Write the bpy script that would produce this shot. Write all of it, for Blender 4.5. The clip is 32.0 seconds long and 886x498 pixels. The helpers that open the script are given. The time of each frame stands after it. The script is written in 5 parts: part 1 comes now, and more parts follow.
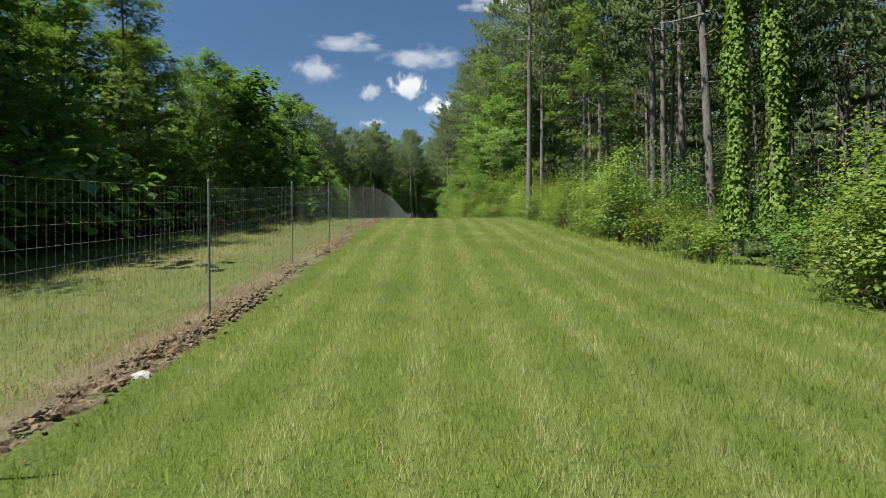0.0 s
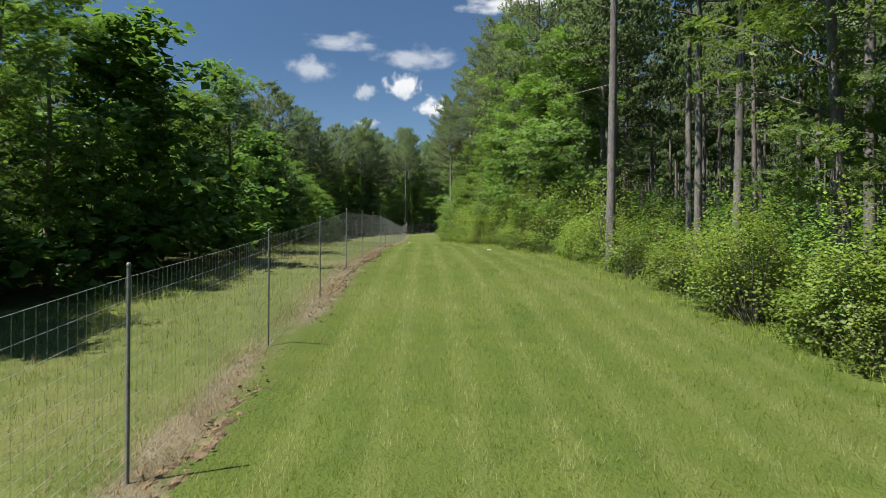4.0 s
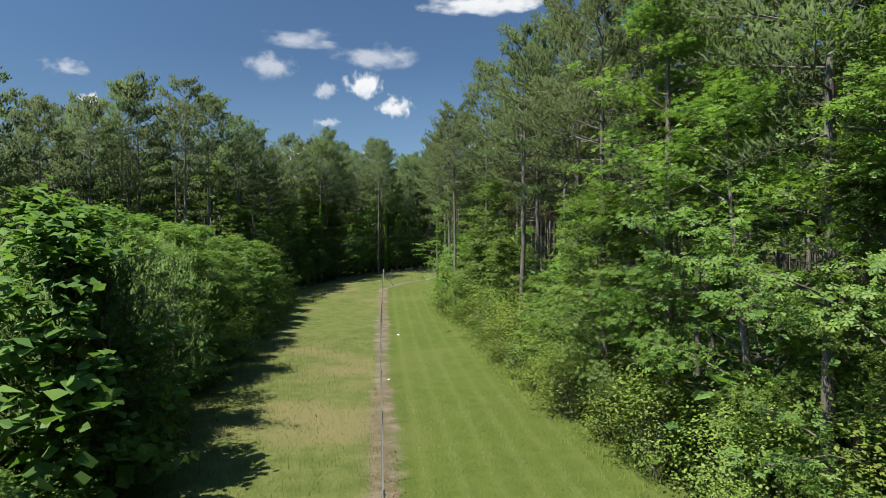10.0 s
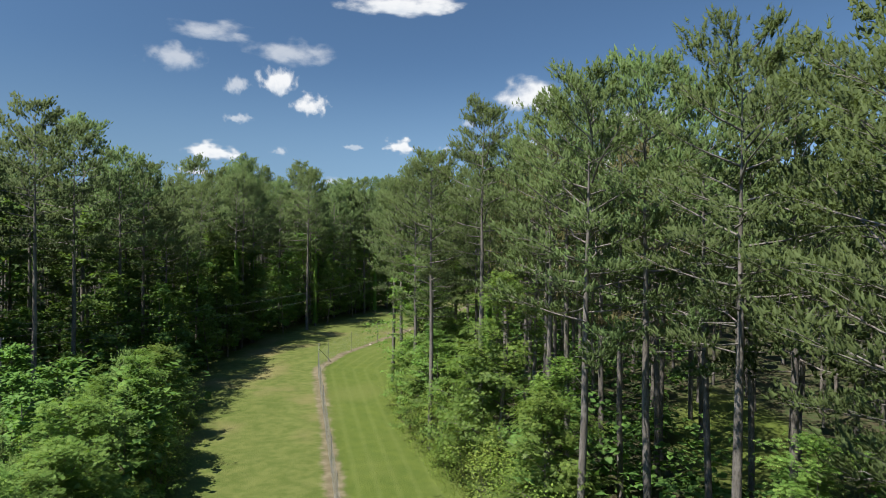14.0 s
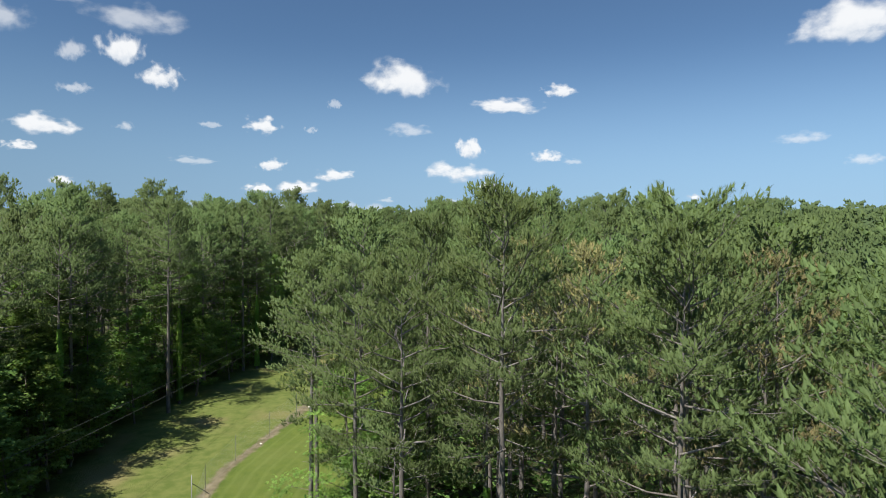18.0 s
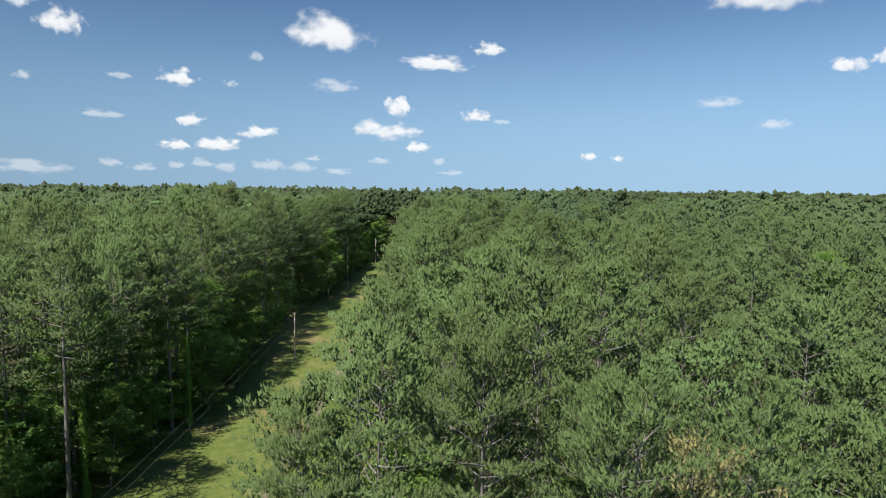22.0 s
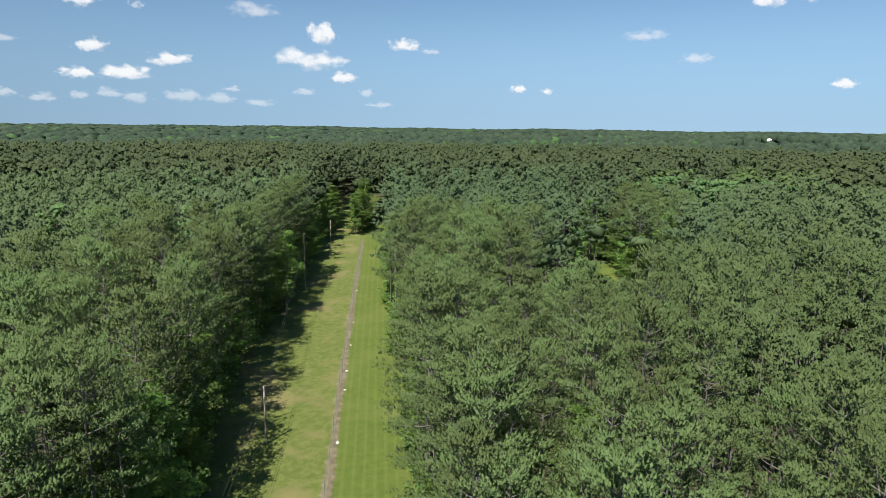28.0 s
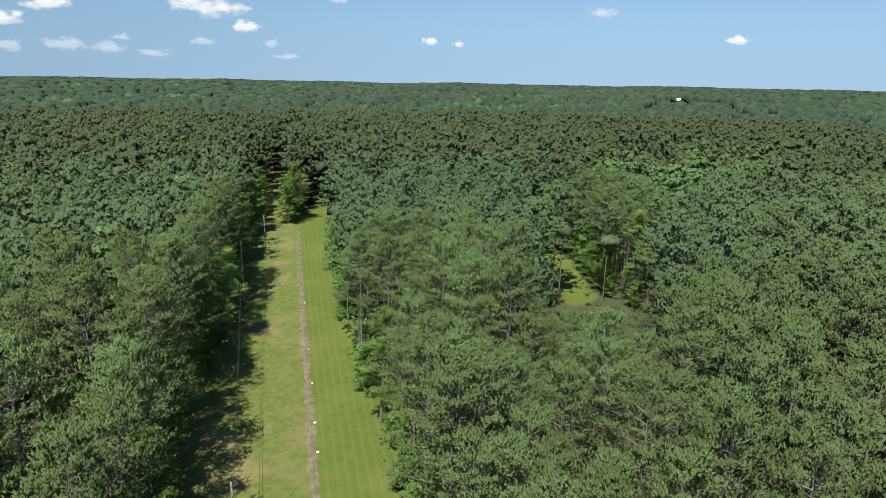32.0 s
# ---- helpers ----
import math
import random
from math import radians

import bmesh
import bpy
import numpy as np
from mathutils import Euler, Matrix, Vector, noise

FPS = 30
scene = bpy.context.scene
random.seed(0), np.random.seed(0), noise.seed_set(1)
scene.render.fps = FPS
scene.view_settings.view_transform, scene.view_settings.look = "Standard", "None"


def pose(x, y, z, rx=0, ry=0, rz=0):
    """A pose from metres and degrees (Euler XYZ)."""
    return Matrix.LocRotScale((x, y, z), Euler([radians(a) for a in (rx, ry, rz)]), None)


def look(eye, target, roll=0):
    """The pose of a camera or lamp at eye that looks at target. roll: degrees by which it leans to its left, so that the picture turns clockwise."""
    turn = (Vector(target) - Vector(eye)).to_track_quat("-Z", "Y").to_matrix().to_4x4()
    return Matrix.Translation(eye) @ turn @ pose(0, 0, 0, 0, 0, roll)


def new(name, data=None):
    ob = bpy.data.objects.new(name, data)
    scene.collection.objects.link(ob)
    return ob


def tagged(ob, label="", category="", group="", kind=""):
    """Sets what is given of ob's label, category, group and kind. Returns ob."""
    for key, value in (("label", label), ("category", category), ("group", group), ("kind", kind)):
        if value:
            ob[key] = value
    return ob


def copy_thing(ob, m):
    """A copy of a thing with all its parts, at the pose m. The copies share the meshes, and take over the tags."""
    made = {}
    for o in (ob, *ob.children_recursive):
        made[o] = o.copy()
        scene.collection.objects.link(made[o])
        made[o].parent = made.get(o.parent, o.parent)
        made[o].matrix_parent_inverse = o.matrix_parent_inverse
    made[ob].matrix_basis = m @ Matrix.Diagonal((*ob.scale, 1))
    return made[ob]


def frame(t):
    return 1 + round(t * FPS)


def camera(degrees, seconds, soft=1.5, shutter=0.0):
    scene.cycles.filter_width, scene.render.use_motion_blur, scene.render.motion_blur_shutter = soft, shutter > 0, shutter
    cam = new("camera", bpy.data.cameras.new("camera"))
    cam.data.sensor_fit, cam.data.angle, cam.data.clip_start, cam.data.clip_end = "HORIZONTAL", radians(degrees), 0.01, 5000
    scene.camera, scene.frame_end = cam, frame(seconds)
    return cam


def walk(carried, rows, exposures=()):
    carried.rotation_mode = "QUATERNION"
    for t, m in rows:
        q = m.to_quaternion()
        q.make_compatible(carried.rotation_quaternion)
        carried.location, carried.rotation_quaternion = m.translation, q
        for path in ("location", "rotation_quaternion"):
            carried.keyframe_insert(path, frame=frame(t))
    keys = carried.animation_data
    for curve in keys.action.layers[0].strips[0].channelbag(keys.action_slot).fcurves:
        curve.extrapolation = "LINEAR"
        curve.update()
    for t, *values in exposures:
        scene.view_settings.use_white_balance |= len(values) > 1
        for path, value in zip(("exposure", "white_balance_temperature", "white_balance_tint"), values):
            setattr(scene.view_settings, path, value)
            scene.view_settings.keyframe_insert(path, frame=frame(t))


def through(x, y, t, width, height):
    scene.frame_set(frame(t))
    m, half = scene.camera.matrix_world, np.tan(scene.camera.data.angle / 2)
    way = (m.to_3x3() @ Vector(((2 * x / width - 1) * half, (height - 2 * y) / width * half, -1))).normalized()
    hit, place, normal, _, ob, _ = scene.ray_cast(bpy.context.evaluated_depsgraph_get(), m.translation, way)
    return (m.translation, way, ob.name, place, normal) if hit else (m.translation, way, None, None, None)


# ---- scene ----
cam = camera(70.9, 32.0, soft=0.8, shutter=0.12)
PATH = [
    (0, (0.0, 0.0, 2.1), (0.133, 1.996, 2.101), -0.4),
    (0.5, (0.139, 1.769, 2.382), (0.275, 3.764, 2.384), -0.4),
    (1, (0.215, 3.716, 2.685), (0.352, 5.711, 2.687), -0.3),
    (1.5, (0.247, 5.903, 2.987), (0.386, 7.898, 2.99), -0.2),
    (2, (0.238, 8.12, 3.25), (0.378, 10.115, 3.253), -0.1),
    (2.5, (0.226, 10.599, 3.606), (0.369, 12.594, 3.609), -0.1),
    (3, (0.155, 13.129, 4.027), (0.299, 15.123, 4.031), -0.1),
    (3.5, (0.08, 15.741, 4.508), (0.23, 17.735, 4.512), 0.1),
    (5.5, (-0.149, 25.851, 6.533), (0.012, 27.845, 6.541), 0.5),
    (6, (-0.224, 28.46, 7.159), (-0.06, 30.454, 7.167), 0.4),
    (6.5, (-0.303, 31.127, 7.834), (-0.139, 33.12, 7.84), 0.4),
    (7, (-0.39, 33.762, 8.502), (-0.225, 35.755, 8.507), 0.3),
    (7.5, (-0.543, 36.367, 9.197), (-0.375, 38.36, 9.202), 0.2),
    (8, (-0.726, 38.921, 9.942), (-0.551, 40.914, 9.946), 0.2),
    (8.5, (-0.962, 41.428, 10.707), (-0.766, 43.419, 10.713), 0.2),
    (9, (-1.191, 43.881, 11.508), (-0.965, 45.868, 11.515), 0.2),
    (9.5, (-1.403, 46.283, 12.339), (-1.151, 48.268, 12.344), 0.1),
    (10, (-1.652, 48.642, 13.192), (-1.373, 50.622, 13.197), 0.2),
    (10.5, (-1.914, 50.971, 14.067), (-1.605, 52.947, 14.072), 0.3),
    (11, (-2.165, 53.286, 14.967), (-1.834, 55.259, 14.971), 0.4),
    (11.5, (-2.402, 55.57, 15.91), (-2.045, 57.538, 15.915), 0.4),
    (12, (-2.617, 57.835, 16.889), (-2.224, 59.796, 16.894), 0.4),
    (12.5, (-2.806, 60.087, 17.873), (-2.37, 62.039, 17.879), 0.4),
    (13, (-2.997, 62.349, 18.868), (-2.522, 64.291, 18.875), 0.4),
    (13.5, (-3.194, 64.659, 19.888), (-2.69, 66.594, 19.895), 0.5),
    (14, (-3.363, 67.038, 20.909), (-2.819, 68.962, 20.918), 0.6),
    (14.5, (-3.468, 69.498, 21.924), (-2.871, 71.406, 21.934), 0.6),
    (16.5, (-3.471, 79.559, 26.145), (-2.654, 81.385, 26.144), 0.5),
    (17, (-3.386, 81.985, 27.262), (-2.521, 83.789, 27.248), 0.3),
    (17.5, (-3.253, 84.345, 28.346), (-2.346, 86.127, 28.316), 0.4),
    (18, (-3.016, 86.607, 29.357), (-2.077, 88.372, 29.313), 0.4),
    (18.5, (-2.744, 88.805, 30.321), (-1.782, 90.557, 30.261), 0.5),
    (19, (-2.44, 90.995, 31.29), (-1.461, 92.738, 31.215), 0.5),
    (19.5, (-2.118, 93.213, 32.286), (-1.124, 94.946, 32.195), 0.5),
    (20, (-1.806, 95.453, 33.269), (-0.789, 97.172, 33.16), 0.5),
    (20.5, (-1.497, 97.73, 34.247), (-0.452, 99.431, 34.121), 0.6),
    (21, (-1.143, 100.018, 35.215), (-0.068, 101.699, 35.073), 0.6),
    (21.5, (-0.752, 102.303, 36.176), (0.353, 103.963, 36.018), 0.7),
    (22, (-0.349, 104.587, 37.145), (0.784, 106.226, 36.971), 0.6),
    (22.5, (0.08, 106.858, 38.122), (1.238, 108.478, 37.932), 0.6),
    (23, (0.543, 109.11, 39.11), (1.719, 110.715, 38.9), 0.5),
    (23.5, (1.026, 111.33, 40.092), (2.219, 112.919, 39.866), 0.6),
    (24, (1.53, 113.511, 41.088), (2.74, 115.085, 40.846), 0.5),
    (24.5, (2.041, 115.658, 42.09), (3.271, 117.214, 41.829), 0.5),
    (25, (2.554, 117.798, 43.101), (3.8, 119.336, 42.822), 0.5),
    (25.5, (3.061, 119.924, 44.103), (4.324, 121.447, 43.807), 0.5),
    (27.5, (4.904, 128.439, 48.026), (6.194, 129.923, 47.659), 0.7),
    (28, (5.303, 130.6, 49.006), (6.598, 132.074, 48.621), 0.7),
    (28.5, (5.663, 132.788, 50.005), (6.973, 134.246, 49.601), 0.7),
    (29, (6.03, 134.972, 50.995), (7.362, 136.404, 50.574), 0.7),
    (29.5, (6.429, 137.126, 51.949), (7.777, 138.537, 51.51), 0.8),
    (30, (6.862, 139.241, 52.86), (8.23, 140.627, 52.404), 0.9),
    (30.5, (7.321, 141.335, 53.745), (8.711, 142.692, 53.271), 0.9),
    (31, (7.796, 143.416, 54.603), (9.212, 144.741, 54.113), 1.0),
    (31.5, (8.279, 145.493, 55.439), (9.717, 146.787, 54.932), 1.0),
    (32, (8.772, 147.567, 56.266), (10.239, 148.823, 55.743), 1.0),
]
EXPOSURES = [(0, 1.3), (32, 1.3)]
walk(cam, [(t, look(eye, target, roll)) for t, eye, target, roll in PATH], EXPOSURES)

# ---------------------------------------------------------------- world and sun
SUN_AZ, SUN_EL = radians(-110), radians(62)     # azimuth from +y towards +x
world = bpy.data.worlds.new("world")
scene.world = world
world.use_nodes = True
wn = world.node_tree
sky = wn.nodes.new("ShaderNodeTexSky")
sky.sky_type, sky.sun_disc = "NISHITA", False
sky.sun_elevation, sky.sun_rotation = SUN_EL, SUN_AZ
sky.air_density, sky.dust_density, sky.ozone_density = 1.0, 0.0, 2.5
sky.altitude = 1200
wn.nodes["Background"].inputs[1].default_value = 0.073
tint = wn.nodes.new("ShaderNodeMix")
tint.data_type, tint.blend_type = "RGBA", "MULTIPLY"
tint.inputs[0].default_value, tint.inputs[7].default_value = 1.0, (0.83, 0.99, 1.07, 1)
wn.links.new(sky.outputs[0], tint.inputs[6])
sun_dir = Vector((math.sin(SUN_AZ) * math.cos(SUN_EL), math.cos(SUN_AZ) * math.cos(SUN_EL), math.sin(SUN_EL)))
way = wn.nodes.new("ShaderNodeTexCoord")


def sky_maths(kind, a, b, c=0.0):
    n = wn.nodes.new("ShaderNodeMath")
    n.operation = kind
    for key, value in enumerate((a, b, c)):
        if isinstance(value, (int, float)):
            n.inputs[key].default_value = value
        else:
            wn.links.new(value, n.inputs[key])
    return n.outputs[0]


def sky_along(direction):
    n = wn.nodes.new("ShaderNodeVectorMath")
    n.operation = "DOT_PRODUCT"
    n.inputs[1].default_value = direction
    wn.links.new(way.outputs["Generated"], n.inputs[0])
    return n.outputs["Value"]


def sky_scaled(colour, factor):
    n = wn.nodes.new("ShaderNodeVectorMath")
    n.operation = "SCALE"
    if isinstance(colour, tuple):
        n.inputs[0].default_value = colour
    else:
        wn.links.new(colour, n.inputs[0])
    wn.links.new(factor, n.inputs["Scale"])
    return n.outputs[0]


# the sky is deepest square to the sun, brightens round it, and is paler towards the far side
square = sky_maths("POWER", sky_along(sun_dir), 2.0)
near_sun = sky_maths("POWER", sky_maths("MAXIMUM", sky_along(sun_dir), 0.0), 3.0)
deep = sky_maths("MULTIPLY_ADD", near_sun, 1.5, sky_maths("MULTIPLY_ADD", square, 0.5, 0.495))
paler = sky_maths("MULTIPLY_ADD", sky_along((math.sin(radians(75)), math.cos(radians(75)), 0)), 0.42, 0.76)
split, lift, haze = wn.nodes.new("ShaderNodeSeparateXYZ"), wn.nodes.new("ShaderNodeMapRange"), wn.nodes.new("ShaderNodeMix")
lift.interpolation_type = "SMOOTHSTEP"
lift.inputs[1].default_value, lift.inputs[2].default_value, lift.inputs[3].default_value, lift.inputs[4].default_value = 0.0, 0.3, 0.9, 0.0
haze.data_type = "RGBA"
wn.links.new(way.outputs["Generated"], split.inputs[0])
wn.links.new(split.outputs[2], lift.inputs[0])
wn.links.new(lift.outputs[0], haze.inputs[0])
wn.links.new(sky_scaled(tint.outputs[2], sky_maths("MULTIPLY", deep, sky_maths("MULTIPLY_ADD", paler, 0.5, 0.5))), haze.inputs[6])
wn.links.new(sky_scaled((1.59, 2.58, 3.74), paler), haze.inputs[7])
wn.links.new(haze.outputs[2], wn.nodes["Background"].inputs[0])

sun_data = bpy.data.lights.new("sun", "SUN")
sun_data.energy, sun_data.angle, sun_data.color = 4.65, radians(0.55), (1.0, 0.96, 0.88)
new("sun", sun_data).matrix_world = look(sun_dir * 300, (0, 0, 0))

rng = np.random.default_rng(11)

# ---------------------------------------------------------------- materials


def material(name):
    m = bpy.data.materials.new(name)
    m.use_nodes = True
    return m, m.node_tree, m.node_tree.nodes["Principled BSDF"]


def mix_colour(nt, fac, a, b, kind="MIX"):
    n = nt.nodes.new("ShaderNodeMix")
    n.data_type, n.blend_type = "RGBA", kind
    for key, value in ((0, fac), (6, a), (7, b)):
        if isinstance(value, (int, float)):
            n.inputs[key].default_value = value
        elif isinstance(value, tuple):
            n.inputs[key].default_value = (*value, 1)
        else:
            nt.links.new(value, n.inputs[key])
    return n.outputs[2]


def noise_tex(nt, scale, detail=3.0, rough=0.55, coords="Object", stretch=None):
    tc = nt.nodes.new("ShaderNodeTexCoord")
    n = nt.nodes.new("ShaderNodeTexNoise")
    n.inputs["Scale"].default_value, n.inputs["Detail"].default_value, n.inputs["Roughness"].default_value = scale, detail, rough
    out = tc.outputs[coords]
    if stretch:
        mp = nt.nodes.new("ShaderNodeMapping")
        mp.inputs["Scale"].default_value = stretch
        nt.links.new(out, mp.inputs[0])
        out = mp.outputs[0]
    nt.links.new(out, n.inputs[0])
    return n.outputs[0]


def ramp(nt, value, lo, hi):
    n = nt.nodes.new("ShaderNodeMapRange")
    n.interpolation_type = "SMOOTHSTEP"
    n.inputs[1].default_value, n.inputs[2].default_value = lo, hi
    nt.links.new(value, n.inputs[0])
    return n.outputs[0]


def bump(nt, bsdf, height, strength, distance):
    n = nt.nodes.new("ShaderNodeBump")
    n.inputs["Strength"].default_value, n.inputs["Distance"].default_value = strength, distance
    nt.links.new(height, n.inputs["Height"])
    nt.links.new(n.outputs[0], bsdf.inputs["Normal"])


def leaf_material(name, dark, light, translucent=0.35, rough=0.5, through=None, old=None):
    """Foliage: colour varies from clump to clump and from tree to tree; some light passes through."""
    m, nt, bsdf = material(name)
    geo = nt.nodes.new("ShaderNodeNewGeometry")
    info = nt.nodes.new("ShaderNodeObjectInfo")
    col = mix_colour(nt, geo.outputs["Random Per Island"], dark, light)
    col = mix_colour(nt, ramp(nt, noise_tex(nt, 0.45, 2.0), 0.45, 0.75), col, dark)
    if old:
        col = mix_colour(nt, ramp(nt, noise_tex(nt, 0.21, 2.0), 0.58, 0.75), col, old)
    col = mix_colour(nt, ramp(nt, noise_tex(nt, 0.013, 3.0), 0.35, 0.7), col, mix_colour(nt, 1.0, col, (0.84, 0.91, 0.99), "MULTIPLY"))
    hsv = nt.nodes.new("ShaderNodeHueSaturation")
    val = nt.nodes.new("ShaderNodeMapRange")
    val.inputs[3].default_value, val.inputs[4].default_value = 0.8, 1.22
    nt.links.new(info.outputs["Random"], val.inputs[0])
    nt.links.new(val.outputs[0], hsv.inputs["Value"])
    hue = nt.nodes.new("ShaderNodeMapRange")
    hue.inputs[3].default_value, hue.inputs[4].default_value = 0.487, 0.512
    nt.links.new(info.outputs["Random"], hue.inputs[0])
    nt.links.new(hue.outputs[0], hsv.inputs["Hue"])
    nt.links.new(col, hsv.inputs["Color"])
    nt.links.new(hsv.outputs[0], bsdf.inputs["Base Color"])
    bsdf.inputs["Roughness"].default_value = rough
    bsdf.inputs["Specular IOR Level"].default_value = 0.1
    tr = nt.nodes.new("ShaderNodeBsdfTranslucent")
    nt.links.new(mix_colour(nt, 1.0, hsv.outputs[0], through or (1.0, 1.0, 0.55), "MULTIPLY"), tr.inputs[0])
    mx = nt.nodes.new("ShaderNodeMixShader")
    mx.inputs[0].default_value = translucent
    nt.links.new(bsdf.outputs[0], mx.inputs[1])
    nt.links.new(tr.outputs[0], mx.inputs[2])
    nt.links.new(mx.outputs[0], nt.nodes["Material Output"].inputs[0])
    return m


def plain_material(name, dark, light, scale, rough=0.85, metal=0.0, stretch=None, depth=0.0, fine=None):
    m, nt, bsdf = material(name)
    n = noise_tex(nt, scale, 4.0, 0.6, "Object", stretch)
    col = mix_colour(nt, ramp(nt, n, 0.3, 0.7), dark, light)
    n2 = noise_tex(nt, scale * 6, 3.0, 0.6, "Object", stretch)
    col = mix_colour(nt, ramp(nt, n2, 0.45, 0.75), col, tuple(0.6 * c for c in dark))
    nt.links.new(col, bsdf.inputs["Base Color"])
    bsdf.inputs["Roughness"].default_value, bsdf.inputs["Metallic"].default_value = rough, metal
    if depth:
        bump(nt, bsdf, n2, 0.8, depth)
    return m


NEEDLES = leaf_material("pine_needles", (0.074, 0.107, 0.038), (0.113, 0.158, 0.055), 0.42, 0.6, old=(0.115, 0.146, 0.053))
YOUNG_NEEDLES = leaf_material("young_needles", (0.085, 0.135, 0.036), (0.14, 0.205, 0.058), 0.4, 0.6)
BROWN_NEEDLES = leaf_material("browning_needles", (0.11, 0.105, 0.045), (0.19, 0.165, 0.07), 0.3, 0.6)
# needles of the farther pines: the blue of distance haze is mixed into the colour
HAZED_NEEDLES = leaf_material("far_needles", (0.072, 0.1, 0.044), (0.1, 0.135, 0.059), 0.5, 0.65, old=(0.09, 0.115, 0.048))
# distant crowns: the canopy's own shade is put into these darker colours
DISTANT_SHADED_LEAF = leaf_material("distant_canopy", (0.021, 0.031, 0.018), (0.036, 0.05, 0.027), 0.1, 0.9, old=(0.028, 0.042, 0.021))
DISTANT_SHADED_BROAD = leaf_material("distant_broadleaf", (0.03, 0.055, 0.018), (0.055, 0.09, 0.028), 0.12, 0.9)
BROADLEAF = leaf_material("broadleaf", (0.093, 0.163, 0.036), (0.2, 0.282, 0.068), 0.45, 0.45, (0.95, 1.0, 0.5))
BROADLEAF_DARK = leaf_material("broadleaf_dark", (0.078, 0.148, 0.036), (0.16, 0.246, 0.06), 0.45, 0.45, (0.95, 1.0, 0.5))
FAR_BROAD = leaf_material("far_broadleaf", (0.075, 0.125, 0.042), (0.112, 0.168, 0.057), 0.4, 0.6)
SHRUB_LEAF = leaf_material("shrub_leaf", (0.12, 0.182, 0.035), (0.242, 0.302, 0.067), 0.45, 0.4, (1.0, 1.0, 0.5))
VINE_LEAF = leaf_material("vine_leaf", (0.115, 0.215, 0.03), (0.2, 0.32, 0.055), 0.4, 0.55)
GRASS_BLADE = leaf_material("grass_blade", (0.075, 0.128, 0.017), (0.235, 0.295, 0.062), 0.4, 0.45, old=(0.15, 0.17, 0.05))
PALE_BLADE = leaf_material("pale_grass_blade", (0.14, 0.185, 0.045), (0.34, 0.36, 0.16), 0.4, 0.5, old=(0.18, 0.185, 0.075))
WEED_BLADE = leaf_material("weed_blade", (0.095, 0.115, 0.034), (0.17, 0.17, 0.07), 0.35, 0.55, old=(0.18, 0.155, 0.08))
DEAD_BLADE = leaf_material("dead_grass_blade", (0.145, 0.11, 0.058), (0.265, 0.21, 0.12), 0.3, 0.75)
BARK = plain_material("pine_bark", (0.085, 0.074, 0.063), (0.172, 0.155, 0.137), 3.0, 0.9, 0, (1, 1, 0.25), 0.03)
DARK_BARK = plain_material("grey_bark", (0.09, 0.075, 0.06), (0.17, 0.15, 0.125), 4.0, 0.9, 0, (1, 1, 0.3), 0.02)
STEEL = plain_material("galvanised_steel", (0.13, 0.135, 0.14), (0.22, 0.22, 0.22), 6.0, 0.55, 0.4)
WIRE = plain_material("fence_wire", (0.3, 0.31, 0.3), (0.42, 0.43, 0.42), 8.0, 0.4, 0.6)
POLE_WOOD = plain_material("weathered_pole", (0.13, 0.105, 0.08), (0.25, 0.21, 0.17), 5.0, 0.85, 0, (1, 1, 0.1), 0.01)
CABLE = plain_material("black_cable", (0.02, 0.02, 0.02), (0.045, 0.045, 0.045), 5.0, 0.6)
CLAY = plain_material("turned_clay", (0.075, 0.05, 0.024), (0.185, 0.13, 0.068), 5.0, 0.95, 0, None, 0.03)
STONE = plain_material("pale_stone", (0.4, 0.37, 0.3), (0.6, 0.57, 0.5), 6.0, 0.85, 0, None, 0.02)
WHITE_PAINT = plain_material("white_siding", (0.72, 0.72, 0.7), (0.82, 0.82, 0.8), 1.5, 0.6)
ROOF_METAL = plain_material("pale_metal_roof", (0.66, 0.67, 0.68), (0.8, 0.81, 0.82), 1.0, 0.4, 0.2)
WINDOW_DARK = plain_material("dark_pane", (0.03, 0.035, 0.04), (0.05, 0.055, 0.06), 1.0, 0.1)

# ---------------------------------------------------------------- the plan

FENCE = np.array([(-4.5, -22), (-4.1, 0), (-3.47, 11.5), (-3.18, 18.4), (-2.92, 25.5), (-2.2, 37.5), (-1.62, 50.3), (-0.97, 63.3), (-0.4, 78.7), (0.3, 97),
                  (1.0, 111), (2.2, 138), (5.9, 145), (13.9, 154.4), (28.2, 173.1), (40, 189.5), (47, 199.5), (72, 234.5), (114, 293)])
LEFT = np.array([(-12, -40), (-11, 0), (-10, 17), (-9.7, 25), (-8.6, 31), (-7.3, 41), (-7.3, 47), (-8.0, 60), (-9.5, 80), (-9.1, 100), (-9.4, 131), (-6.8, 149),
                 (-3.6, 159), (11.4, 174.5), (26.2, 191.4), (34.6, 206.3), (57.4, 237.2), (80, 264), (102, 293), (136, 337), (185, 400)])
RIGHT = np.array([(9.5, -40), (9, 0), (8.4, 11.7), (8.5, 19), (8.4, 27), (8.3, 41), (9.0, 50), (8.8, 58), (8.0, 63), (7.5, 75), (7.2, 88), (8.0, 100), (7.5, 117), (9.5, 130),
                  (17, 141), (26.5, 157), (38, 174), (51.5, 192.5), (71, 223.5), (100, 265), (126, 292), (139, 313), (129, 309), (120, 301), (114, 305), (144, 341), (192, 398)])
LANE = np.concatenate([LEFT, RIGHT[::-1]])
